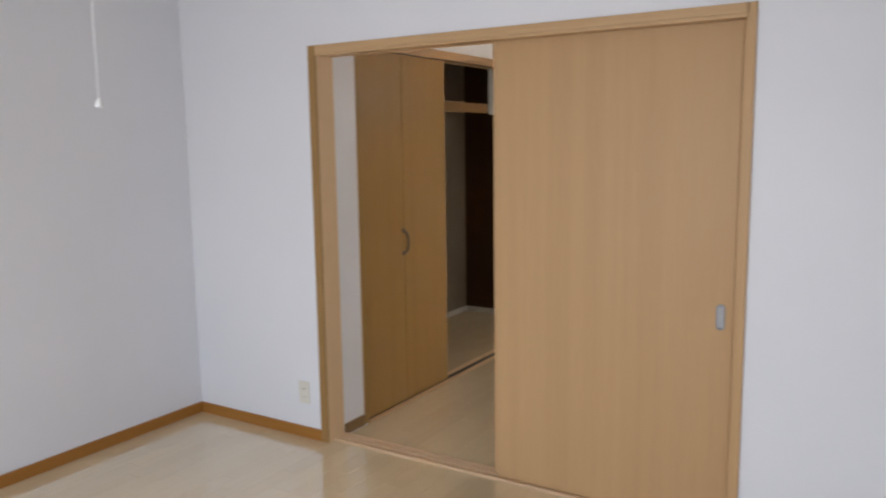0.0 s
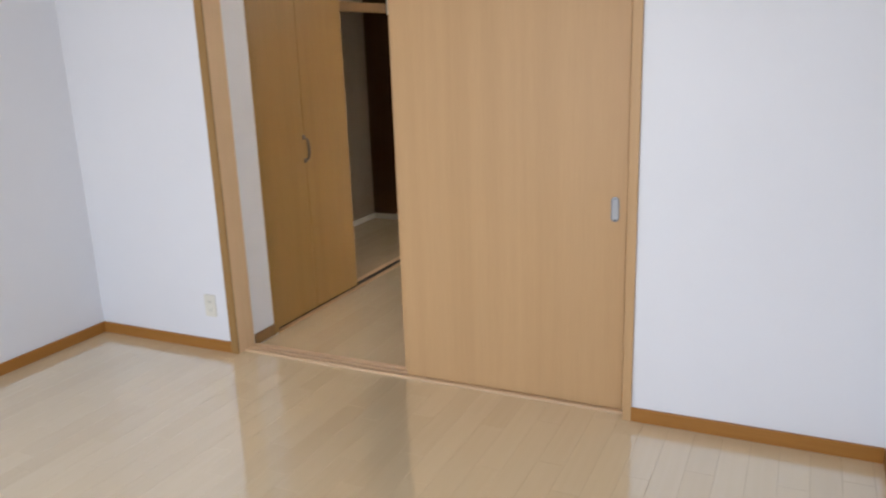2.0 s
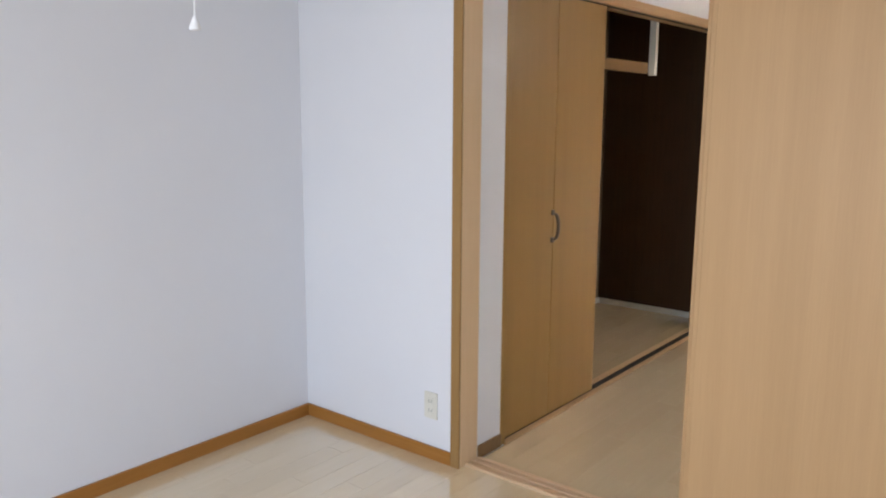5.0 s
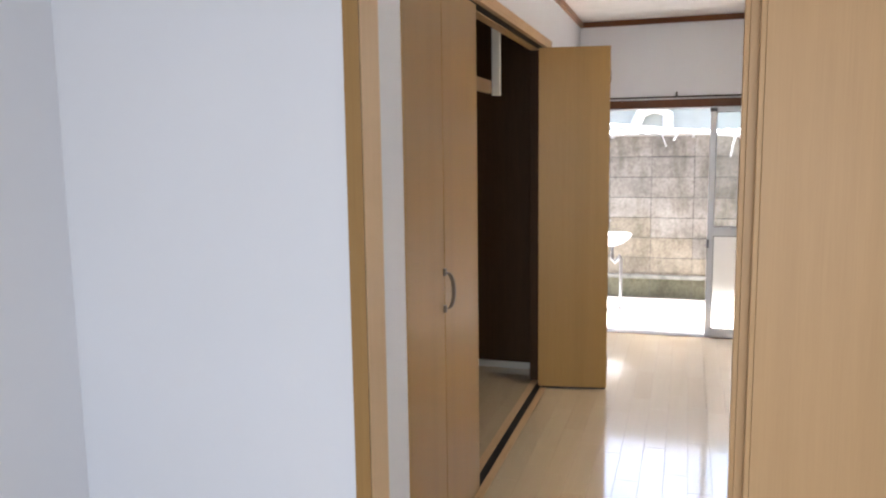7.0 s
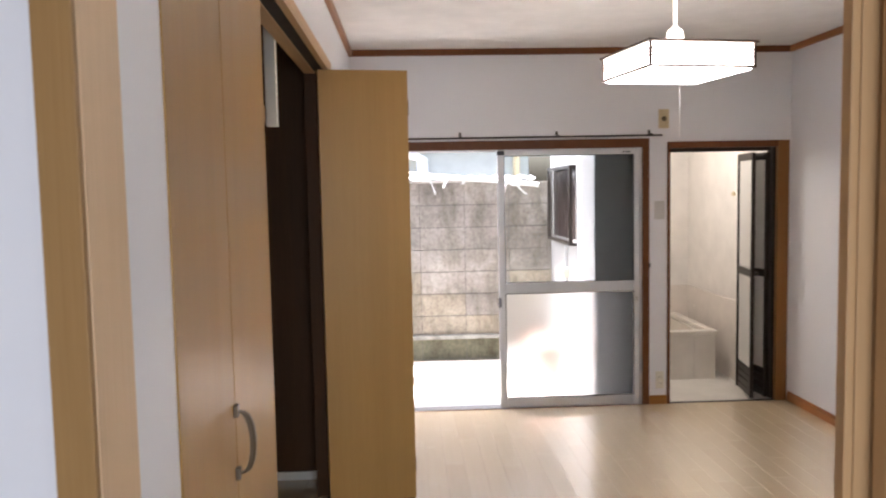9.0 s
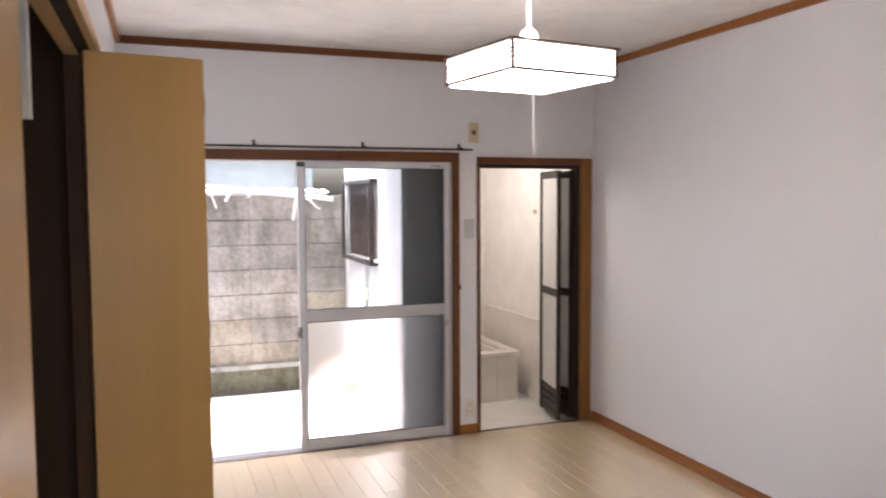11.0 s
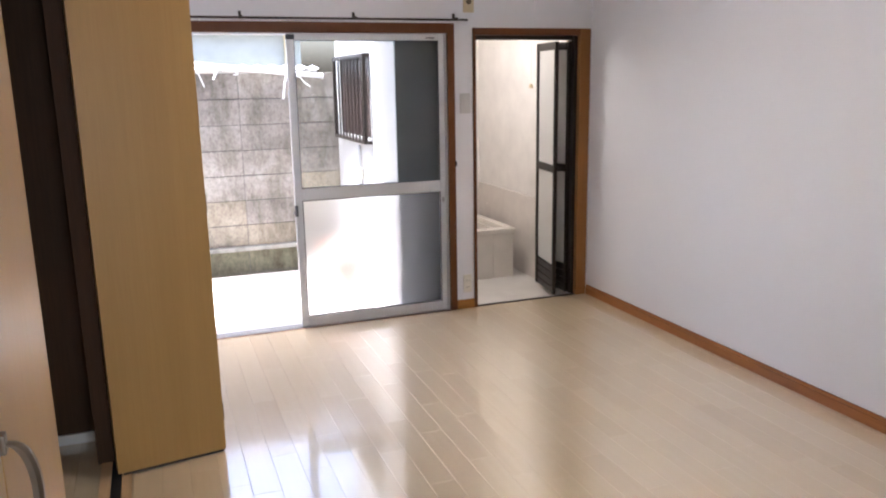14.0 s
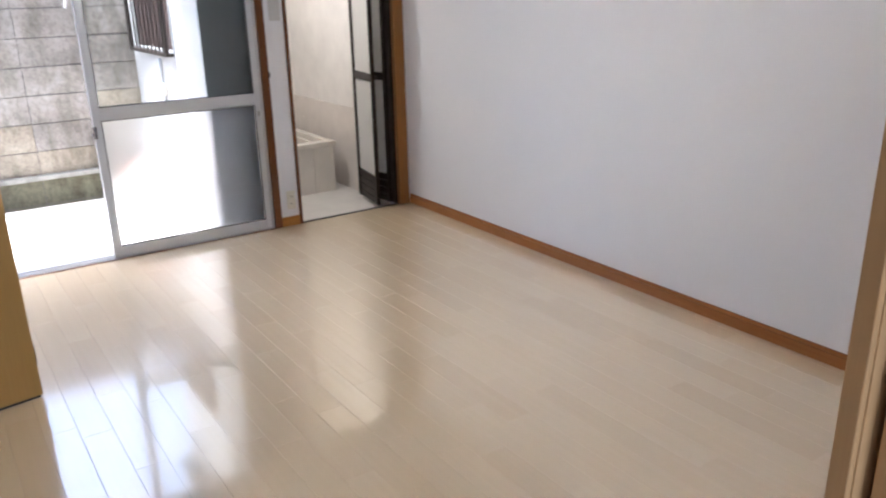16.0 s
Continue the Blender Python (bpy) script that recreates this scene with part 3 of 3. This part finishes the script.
part("cross_bar", boxes(((-LW + 0.005, -0.012, 0.084), (LW - 0.005, 0.012, 0.0915)), ((-0.012, -0.012, 0.092), (0.012, 0.012, 0.1395))), WHITE, lamp)
part("socket_cap", lathe([(0.03, 0.14), (0.032, 0.15), (0.027, 0.172), (0.014, 0.183), (0.008, 0.19)]), WHITE, lamp, "", True)
part("stem", rod((0, 0, 0.189), (0, 0, CEIL - LZ - 0.02), 0.0068), WHITE, lamp, "white cord tube")
part("ceiling_cup", lathe([(0.02, CEIL - LZ - 0.05), (0.045, CEIL - LZ - 0.035), (0.05, CEIL - LZ - 0.001)]), WHITE, lamp, "", True)
part("pull_string", rod((0.02, 0.0, -0.23), (0.02, 0.0, -0.0125), 0.0007, n=6), WHITE, lamp, "white pull string")
# ---- garden window ----
window = thing("window_1", (0, FAR, 0), "aluminium sliding garden window, slid open, in a brown frame", "window", kind="structure")
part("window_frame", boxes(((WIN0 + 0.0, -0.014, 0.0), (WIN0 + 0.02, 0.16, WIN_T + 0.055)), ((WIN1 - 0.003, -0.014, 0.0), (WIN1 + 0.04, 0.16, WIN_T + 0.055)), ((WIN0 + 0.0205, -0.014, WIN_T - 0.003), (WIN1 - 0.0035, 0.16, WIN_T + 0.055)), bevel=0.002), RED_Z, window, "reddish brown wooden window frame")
part("window_track", boxes(((WIN0 + 0.0205, 0.0, -0.02), (WIN1 - 0.0035, 0.15, -0.004)), ((WIN0 + 0.0205, 0.03, -0.0035), (WIN1 - 0.0035, 0.034, 0.004)), ((WIN0 + 0.0205, 0.075, -0.0035), (WIN1 - 0.0035, 0.079, 0.004)), bevel=0.0008), ALU, window, "grey aluminium sill track")
part("head_track", boxes(((WIN0 + 0.0205, 0.01, WIN_T - 0.0115), (WIN1 - 0.0035, 0.12, WIN_T - 0.0035)), ((WIN1 - 0.014, 0.01, 0.0), (WIN1 - 0.0035, 0.06, WIN_T - 0.012))), ALU, window, "grey aluminium head and side")


def sash(x0, x1, y, label):
    """A sash with slim stiles, a middle rail, two panes and the dark gasket strips that hold them."""
    left, right, top = 0.042, 0.036, WIN_T - 0.044
    s = part("sash", boxes(((x0, y, 0.004), (x0 + left, y + 0.03, WIN_T - 0.012)), ((x1 - right, y, 0.004), (x1, y + 0.03, WIN_T - 0.012)),
                           ((x0 + left + 0.0005, y + 0.001, 0.004), (x1 - right - 0.0005, y + 0.029, 0.066)), ((x0 + left + 0.0005, y + 0.001, top), (x1 - right - 0.0005, y + 0.029, WIN_T - 0.012)),
                           ((x0 + left + 0.0005, y + 0.001, 0.776), (x1 - right - 0.0005, y + 0.029, 0.845)), bevel=0.002), ALU, window, label)
    a, b = x0 + left - 0.0005, x1 - right + 0.0005
    for z0, z1, mat, name in ((0.0655, 0.7765, FROST, "frosted_pane"), (0.8445, top + 0.0005, GLASS, "clear_pane")):
        g = part(name, box((a, y + 0.013, z0), (b, y + 0.017, z1)), mat, s)
        g.visible_shadow = False
        part("gasket", boxes(((a + 0.001, y + 0.004, z0 + 0.001), (a + 0.005, y + 0.0125, z1 - 0.001)), ((b - 0.006, y + 0.004, z0 + 0.001), (b - 0.001, y + 0.0125, z1 - 0.001)),
                             ((a + 0.0055, y + 0.004, z0 + 0.001), (b - 0.0065, y + 0.0125, z0 + 0.006)), ((a + 0.0055, y + 0.004, z1 - 0.005), (b - 0.0065, y + 0.0125, z1 - 0.001))), GASKET, g, "dark grey rubber gasket")
    return s


s1 = sash(0.955, 1.9, 0.006, "grey aluminium sash with clear and frosted panes")
part("crescent_latch", boxes(((0.95, -0.008, 0.685), (0.968, 0.0055, 0.75)), ((0.938, -0.006, 0.7), (0.9495, 0.003, 0.715)), bevel=0.002), PULL_RIM, s1, "small steel latch")
part("stile_cap", box((0.951, -0.004, WIN_T - 0.04), (1.0, 0.0055, WIN_T - 0.013), 0.002), GASKET, s1, "dark plastic corner cap")
part("maker_mark", boxes(((1.785, 0.0058, WIN_T - 0.034), (1.8, 0.0068, WIN_T - 0.026)), ((1.805, 0.0058, WIN_T - 0.034), (1.84, 0.0068, WIN_T - 0.026))), GASKET, s1, "small dark maker plate")
part("pull_knob", boxes(((1.872, -0.006, 0.71), (1.884, 0.0055, 0.74)), bevel=0.002), STEEL, s1)

part("sill_edge", box((WIN0 + 0.0205, -0.014, -0.009), (WIN1 - 0.0035, -0.0005, 0.0025), 0.001), RED_SHADED, window, "dark brown sill edge")
keeper = part("keeper", box((WIN1 + 0.034, -0.02, 0.93), (WIN1 + 0.046, -0.0145, 0.96), 0.002), BLACK, window, "small black catch")

# curtain rail over the window
rail = thing("curtain_rail", (0.9, FAR - 0.055, WIN_T + 0.065), "black metal curtain rail with white runners above the window", "curtain rail")
part("rail", box((-0.95, -0.008, 0.0), (1.13, 0.008, 0.012), 0.002), DARK_ALU, rail)
for x in (-0.82, -0.19, 0.445, 1.06):
    part("bracket", boxes(((x - 0.008, -0.004, 0.0125), (x + 0.008, 0.054, 0.02)), ((x - 0.008, 0.048, 0.0205), (x + 0.008, 0.054, 0.045)), bevel=0.001), DARK_ALU, rail)
for x in (-0.5, -0.47, -0.44, -0.41, 1.07, 1.09, 1.11):
    part("runner", rod((x, -0.003, -0.012), (x, 0.003, -0.0005), 0.006, n=8), WHITE, rail, "white plastic runner")
part("end_cap", box((1.1305, -0.01, -0.002), (1.145, 0.01, 0.014), 0.002), WHITE, rail, "white plastic end cap")

# ---- bathroom ----
door_2 = thing("door_2", (0, FAR, 0), "brown wooden frame of the bathroom doorway", "door frame", kind="structure")
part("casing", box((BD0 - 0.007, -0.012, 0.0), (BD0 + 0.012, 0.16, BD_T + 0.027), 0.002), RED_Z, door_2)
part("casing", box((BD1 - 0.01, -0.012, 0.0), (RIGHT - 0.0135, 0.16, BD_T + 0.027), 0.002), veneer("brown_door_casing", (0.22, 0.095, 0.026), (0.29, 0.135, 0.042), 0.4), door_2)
part("head", box((BD0 + 0.0125, -0.012, BD_T - 0.015), (BD1 - 0.0105, 0.16, BD_T + 0.027), 0.002), RED_SHADED, door_2)
part("inner_post", box((BD1 - 0.03, 0.02, 0.004), (BD1 - 0.0105, 0.11, BD_T - 0.0155), 0.002), DARK_ALU, door_2, "dark bronze side post")
part("rail_track", box((BD0 + 0.0125, 0.02, BD_T - 0.04), (BD1 - 0.0505, 0.1, BD_T - 0.0155)), DARK_ALU, door_2, "dark bronze head track")
part("sill", box((BD0 + 0.0125, 0.0, -0.03), (BD1 - 0.0105, 0.022, 0.004), 0.001), DARK_ALU, door_2, "dark metal door sill")

bdoor = thing("bathroom_folding_door", (2.785, FAR + 0.02, 0.01), "dark bronze folding bathroom door with milky panes, folded open", "folding door")


def bath_leaf(m, w, extra):
    zt = BD_T - 0.06
    f = part("leaf_frame", moved(boxes(((0, -0.012, 0), (0.022, 0.012, zt)), ((w - 0.028, -0.012, 0), (w, 0.012, zt)), ((0.0285, -0.011, zt - 0.05), (w - 0.0285, 0.011, zt)),
                                       ((0.0285, -0.011, 0.83), (w - 0.0285, 0.011, 0.88)), bevel=0.002), m), DARK_ALU, bdoor)
    part("pane", moved(box((0.028, -0.003, 0.2), (w - 0.028, 0.003, 0.83)), m), MILK, f, "milky lower pane")
    part("pane", moved(box((0.028, -0.003, 0.88), (w - 0.028, 0.003, zt - 0.05)), m), MILK, f, "milky upper pane")
    for k in range(4):
        part("louvre", moved(box((0.0285, -0.014, 0.002 + 0.049 * k), (w - 0.0285, 0.006, 0.044 + 0.049 * k), 0.003), m), DARK_ALU, f)
    if extra:
        part("grip", moved(boxes(((-0.02, -0.03, 0.845), (w * 0.75, -0.0125, 0.868)), bevel=0.003), m), DARK_ALU, f, "dark grip bar")


bath_leaf(pose(0.008, 0.03, 0, 0, 0, 97), 0.365, False)
bath_leaf(pose(-0.105, 0.0, 0, 0, 0, 81), 0.365, True)

BX0, BX1, BY1 = 1.8, 2.845, 5.893
structure("wall_bath_back", wall_mesh(BX0, BX1, -0.1, CEIL, BY1, BY1 + 0.08, [], "x"), BATH, "cream bathroom wall")
structure("wall_bath_east", wall_mesh(FAR + 0.141, BY1, -0.1, CEIL, BX1, BX1 + 0.08, [], "y"), BATH, "cream bathroom wall")
structure("wall_bath_west", wall_mesh(FAR + 0.19, BY1, -0.1, CEIL, BX0 - 0.02, BX0 + 0.02, [], "y"), BATH, "cream bathroom wall")
structure("floor_bath", boxes(((BD0, FAR + 0.0225, -0.09), (BX1, FAR + 0.19, -0.03)), ((BX0 + 0.0205, FAR + 0.1905, -0.09), (BX1, BY1, -0.03))), BATH_FLOOR, "pale bathroom floor")
structure("ceiling_bath", box((BX0 + 0.0205, FAR + 0.19, 2.1), (BX1, BY1, 2.16)), BATH, "cream bathroom ceiling")
structure("trim_bath_panel", boxes(((BX1 - 0.012, FAR + 0.17, -0.03), (BX1 - 0.0005, BY1 - 0.0035, 0.59)), ((BX0 + 0.021, BY1 - 0.02, -0.03), (BX1 - 0.0005, BY1 - 0.0005, 0.59)), bevel=0.002), plain("bath_lower_panel", (0.8, 0.74, 0.68), 0.25), "beige lower wall panels of the bathroom")
tub = thing("bathtub", (2.42, 5.413, -0.03), "ivory bathtub with a panelled front", "bathtub")
part("apron", box((-0.6, -0.46, 0.0), (0.13, -0.44, 0.34), 0.003), TUB, tub)
part("apron", box((0.133, -0.455, 0.0), (0.3, -0.44, 0.34), 0.003), TUB, tub)
part("rim", boxes(((-0.6, -0.475, 0.3405), (0.31, -0.4, 0.38)), ((-0.6, -0.3995, 0.3405), (-0.53, 0.4, 0.38)), ((0.25, -0.3995, 0.3405), (0.31, 0.4, 0.38)), ((-0.6, 0.4005, 0.3405), (0.31, 0.45, 0.38)), bevel=0.008), TUB, tub)
part("basin", boxes(((-0.53, -0.4, 0.05), (0.25, 0.4, 0.07)), ((-0.53, -0.4, 0.0705), (-0.51, 0.4, 0.34)), ((0.23, -0.4, 0.0705), (0.25, 0.4, 0.34)), ((-0.5095, -0.4, 0.0705), (0.2295, -0.38, 0.34)), ((-0.5095, 0.38, 0.0705), (0.2295, 0.4, 0.34))), TUB, tub)
bcord = thing("bath_pull_cord", (2.8, 4.833, 1.39), "thin bathroom pull cord with a cream end", "pull cord")
part("cord", rod((0, 0, 0.02), (0, 0, 0.709), 0.0015, n=6), WHITE, bcord)
part("bell", lathe([(0.006, 0.03), (0.014, 0.022), (0.016, 0.0), (0.006, -0.003)]), CREAM, bcord, "cream cord end", True)
bl = bpy.data.lights.new("bath_light", "POINT")
bl.energy, bl.color, bl.shadow_soft_size = 3.2, (1.0, 0.9, 0.78), 0.15
new("bath_light", bl).location = (1.98, 4.813, 1.88)

# ---- yard ----
# Unseen ground, paled to bounce more light onto the neighbour house.
structure("ground", box((-60, 6.193, -0.9), (60, 120, -0.5)), SOIL, "grey soil of the yard and beyond")
structure("ground_yard", box((-3.0, FAR + 0.14, -0.5), (AX, 6.053, -0.1)), CONCRETE, "pale concrete yard strip")

block_wall = thing("block_wall", (0, 6.063, 0), "weathered grey concrete block garden wall", "garden wall", kind="structure")
part("mortar", box((-3.2, 0.006, -0.6), (3.6, 0.12, 1.535)), MORTAR, block_wall)
part("ledge", box((-3.2, -0.05, 0.13), (3.6, 0.005, 0.165), 0.006), OLD_CONCRETE, block_wall, "pale concrete ledge")

# bath annex beside the window: white side wall with a barred window, grey end panel
structure("wall_annex", wall_mesh(FAR + 0.19, 6.048, -0.5, 2.6, AX, AX + 0.08, [(5.025, 5.895, 1.06, 1.63)], "y"), STUCCO, "white stucco wall of the bath annex")
structure("wall_annex_end", box((AX - 0.012, FAR + 0.165, -0.5), (2.082, FAR + 0.1895, 2.6), 0.003), GREY_PANEL, "dark grey end panel of the bath annex")
structure("roof_annex", box((AX - 0.1, FAR + 0.145, 2.601), (3.1, 6.16, 2.66)), GREY_PANEL, "flat grey annex roof")
structure("roof_eave", boxes(((-2.5, FAR + 0.1405, 2.47), (AX - 0.002, 4.965, 2.52)), ((-2.5, 4.9655, 2.44), (AX - 0.002, 4.99, 2.56))), STUCCO, "white eave above the garden window")
grille = thing("window_2", (AX, 5.453, 1.045), "dark annex window behind an aluminium grille", "window", kind="structure")
part("window_frame", boxes(((-0.056, -0.45, -0.02), (-0.001, 0.47, 0.0)), ((-0.056, -0.45, 0.575), (-0.001, 0.47, 0.6)), ((-0.056, -0.45, 0.0005), (-0.031, -0.425, 0.5745)), ((-0.056, 0.445, 0.0005), (-0.031, 0.47, 0.5745)), bevel=0.002), DARK_ALU, grille)
part("pane", box((0.012, -0.427, 0.016), (0.018, 0.441, 0.584)), plain("dark_window_pane", (0.085, 0.06, 0.055), 0.2), grille, "dark pane")
for k in range(9):
    y = -0.38 + 0.098 * k
    part("bar", box((-0.052, y - 0.006, 0.0005), (-0.04, y + 0.006, 0.5745), 0.002), DARK_ALU, grille)
pipe = thing("downpipe", (AX - 0.02, 5.313, -0.1), "thin grey pipe on the annex wall", "pipe")
part("pipe", rod((0, 0, 0), (0, 0, 1.1), 0.012), ALU, pipe)
part("tap_box", box((-0.035, -0.04, 0.85), (0.018, 0.03, 0.93), 0.006), IVORY, pipe, "small ivory junction box")

# wash basin on the terrace
wb = thing("wash_basin", (0.14, 5.333, -0.045), "white porcelain wash basin on a pipe stand outdoors", "wash basin")
part("bowl", moved(lathe([(0.03, 0.58), (0.06, 0.585), (0.13, 0.615), (0.185, 0.665), (0.2, 0.695), (0.185, 0.7), (0.16, 0.67), (0.06, 0.62)]), Matrix.Diagonal((1, 0.8, 1, 1))), PORCELAIN, wb, "", True)
part("back_shelf", box((-0.22, -0.12, 0.66), (-0.1, 0.12, 0.72), 0.015), PORCELAIN, wb)
part("trap", tube([(0.02, 0, 0.58), (0.02, 0, 0.47), (0.05, 0, 0.43), (0.08, 0, 0.47), (0.08, 0.0, 0.5), (0.1, 0, 0.46), (0.1, 0, 0.001)], 0.016), STEEL, wb, "chrome drain trap", True)
part("leg", rod((-0.1, 0.03, 0.0), (-0.1, 0.03, 0.66), 0.02), VINYL, wb)
part("tap", tube([(-0.14, 0, 0.715), (-0.14, 0, 0.82), (-0.11, 0, 0.85), (-0.03, 0, 0.84), (0.0, 0, 0.81)], 0.012), STEEL, wb, "chrome tap", True)

leaf = thing("dry_leaf", (0.675, 5.19, -0.045), "small dark dry leaf lying on the deck", "leaf")
part("blade", tube([(-0.03, 0, 0.004), (-0.01, 0.008, 0.006), (0.012, 0.004, 0.009), (0.032, -0.004, 0.005)], 0.004, 6), SOIL, leaf, "", True)

bucket = thing("planter_bucket", (1.4, 4.93, -0.045), "pinkish plastic planter bucket standing on the deck", "bucket")
part("body", lathe([(0.02, 0.004), (0.1, 0.0), (0.11, 0.01), (0.142, 0.33), (0.136, 0.33), (0.104, 0.02), (0.02, 0.012)], 32), PINK, bucket, "", True)
part("rim", lathe([(0.14, 0.328), (0.152, 0.33), (0.154, 0.348), (0.146, 0.354), (0.136, 0.35), (0.135, 0.33)], 32), PINK, bucket, "rolled plastic rim", True)

# corrugated coping and washing pole on the garden wall
coping = thing("corrugated_coping", (0, 6.113, 1.5355), "white corrugated sheet lying on the garden wall", "coping")
bm = bmesh.new()
xs = [-3.0 + 4.5 * k / 300 for k in range(301)]
ends = []
for yy, lift in ((-0.14, 0.022), (0.12, 0.05)):
    for th in (0.0, 0.006):
        ends.append([bm.verts.new((x, yy, lift + 0.008 * math.sin(x * math.tau / 0.115 + 0.6 * math.sin(x * 1.7)) + 0.006 * math.sin(x * 2.3) + th)) for x in xs])
for a, b in ((0, 1), (1, 3), (3, 2), (2, 0)):
    for k in range(300):
        bm.faces.new((ends[a][k], ends[a][k + 1], ends[b][k + 1], ends[b][k]))
part("sheet", bm, VINYL, coping, "", True)
part("batten", box((-3.0, -0.04, 0.0), (1.5, 0.04, 0.02), 0.003), CONCRETE, coping)
pole = thing("washing_pole", (0.0, 5.863, 1.47), "white washing pole hung along the garden wall", "washing pole")


def pole_z(x):
    return 0.1865 - 0.102 * x


part("pole", rod((-0.25, 0, pole_z(-0.25)), (1.49, 0.0, pole_z(1.49)), 0.018), VINYL, pole)
part("end_cap", rod((1.4905, 0, pole_z(1.4905)), (1.505, 0.0, pole_z(1.505)), 0.02), VINYL, pole)
for x in (0.1, 0.85, 1.3):
    z, low = pole_z(x) - 0.0185, min(0.05, pole_z(x) - 0.026)
    part("bracket", boxes(((x - 0.01, -0.008, low), (x + 0.01, 0.1985, low + 0.006)), ((x - 0.01, -0.006, low + 0.0062), (x + 0.01, 0.004, max(z, low + 0.008)))), VINYL, pole)
for wide, points in ((0.005, ((0.49, -0.012, 0.14), (0.545, -0.024, 0.105), (0.575, -0.026, 0.05), (0.605, -0.026, -0.035))),
                     (0.009, ((0.735, -0.014, 0.12), (0.7, -0.03, 0.075), (0.672, -0.032, 0.02))),
                     (0.009, ((1.225, -0.014, 0.06), (1.2, -0.028, -0.02), (1.182, -0.03, -0.135))),
                     (0.005, ((1.26, -0.014, 0.055), (1.32, -0.026, 0.025), (1.36, -0.028, -0.02), (1.395, -0.028, -0.045)))):
    part("tie_strip", tube(list(points), wide, 8), VINYL, pole, "white plastic tie", True)

house = thing("neighbour_house", (0.5, 8.6, -0.5), "pale green neighbour house beyond the garden wall", "house")
part("wall", box((-6, 0, 0), (1.35, 4, 2.5)), PALE_GREEN, house)
part("roof", box((-6.4, -0.15, 2.5005), (1.7, 4.4, 2.56), 0.01), GREY_SHUTTER, house)
part("corner_pipe", rod((1.2, -0.05, 0.0), (1.2, -0.05, 2.5), 0.04), CREAM, house)
part("duct", tube([(-0.35, -0.075, 1.6), (-0.35, -0.075, 2.2), (-0.28, -0.075, 2.36), (-0.12, -0.075, 2.42), (0.05, -0.075, 2.34), (0.08, -0.075, 1.6)], 0.07), VINYL, house, "white bent duct", True)


# ---- blocks of the garden wall ----
bed = box((-0.198, 0.0, 0.0024), (0.198, 0.1, 0.1976), 0.004)
block_meshes = {}
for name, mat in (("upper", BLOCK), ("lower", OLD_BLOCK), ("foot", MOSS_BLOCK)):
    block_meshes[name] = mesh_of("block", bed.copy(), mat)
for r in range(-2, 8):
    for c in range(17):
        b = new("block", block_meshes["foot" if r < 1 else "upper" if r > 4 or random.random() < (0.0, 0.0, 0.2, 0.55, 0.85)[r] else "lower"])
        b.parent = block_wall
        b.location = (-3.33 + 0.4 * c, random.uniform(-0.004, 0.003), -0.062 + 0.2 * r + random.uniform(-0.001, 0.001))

# ---- deck boards and floor boards ----
PLANK_W, PLANK_L = 0.102, 0.572
STAGGER = (0.055, 0.327, 0.168, 0.44, 0.27)


def boards(parent_name, label, x0, x1, y0, y1, near, width, length, material, top):
    floor = thing(parent_name, (0, 0, 0), label, "floor", kind="structure")
    full = mesh_of("floor_board", box((0.0002, 0.0002, top - 0.011), (width - 0.0002, length - 0.0002, top), 0.0009), material)
    rest, count = bmesh.new(), 0
    start = math.floor((x0 - 0.019) / width)
    for i in range(int(math.ceil((x1 - x0) / width)) + 2):
        xa = max(x0, 0.019 + (start + i) * width)
        xb = min(x1, 0.019 + (start + i + 1) * width)
        k = start + i - 4
        y = y0 - length + ((STAGGER[k % 5] + 0.13 * (k // 5) - y0) % length)
        while y < y1:
            ya, yb = max(y, y0), min(y + length, y1)
            if yb - ya > 0.002 and xb - xa > 0.002:
                whole = yb - ya > length - 1e-4 and xb - xa > width - 1e-4
                mid = ((xa + xb) / 2, (ya + yb) / 2)
                if count < 290 and near[0] < mid[0] < near[1] and near[2] < mid[1] < near[3]:
                    ob = new("floor_board", full if whole else mesh_of("floor_board", box((0.0002, 0.0002, top - 0.011), (xb - xa - 0.0002, yb - ya - 0.0002, top), 0.0009), material))
                    ob.parent, ob.location = floor, (xa, ya, 0)
                    count += 1
                else:
                    add_box(rest, (xa + 0.0002, ya + 0.0002, top - 0.011), (xb - 0.0002, yb - 0.0002, top), 0.0009)
            y += length
    if rest.verts:
        tagged(part("floor_boards", rest, material, floor), kind="stuff")
    return floor


boards("floor_front_room", "glossy pale maple board floor", LEFT_A, RIGHT, BACK_A, 0.0345, (-1, 3, -3.0, 0.1), PLANK_W, PLANK_L, FLOOR, 0.0)
boards("floor_garden_room", "glossy pale maple board floor with fine joints", 0.0145, RIGHT, DIV + 0.0105, FAR - 0.001, (-1, 3, 0.1, 4.2), PLANK_W, PLANK_L, FLOOR, 0.0)
boards("floor_closet", "pale board floor inside the closet", CL_BACK, -0.1005, 0.26, 3.06, (-1, 0, 0, 3), PLANK_W, PLANK_L, FLOOR, 0.0)
deck = thing("terrace_deck", (0, 0, 0), "sunlit pale wooden terrace deck", "deck", kind="structure")
deck_mesh = mesh_of("deck_board", box((-1.4, 0.0, -0.03), (AX - 0.02, 0.137, 0.0), 0.004), DECK)
for k in range(11):
    b = new("deck_board", deck_mesh)
    b.parent, b.location = deck, (0, FAR + 0.165 + 0.141 * k, -0.045)
part("joists", boxes(*(((x, FAR + 0.165, -0.0995), (x + 0.06, FAR + 1.7, -0.0755)) for x in (-1.3, -0.6, 0.1, 0.8, 1.45))), DECK, deck)
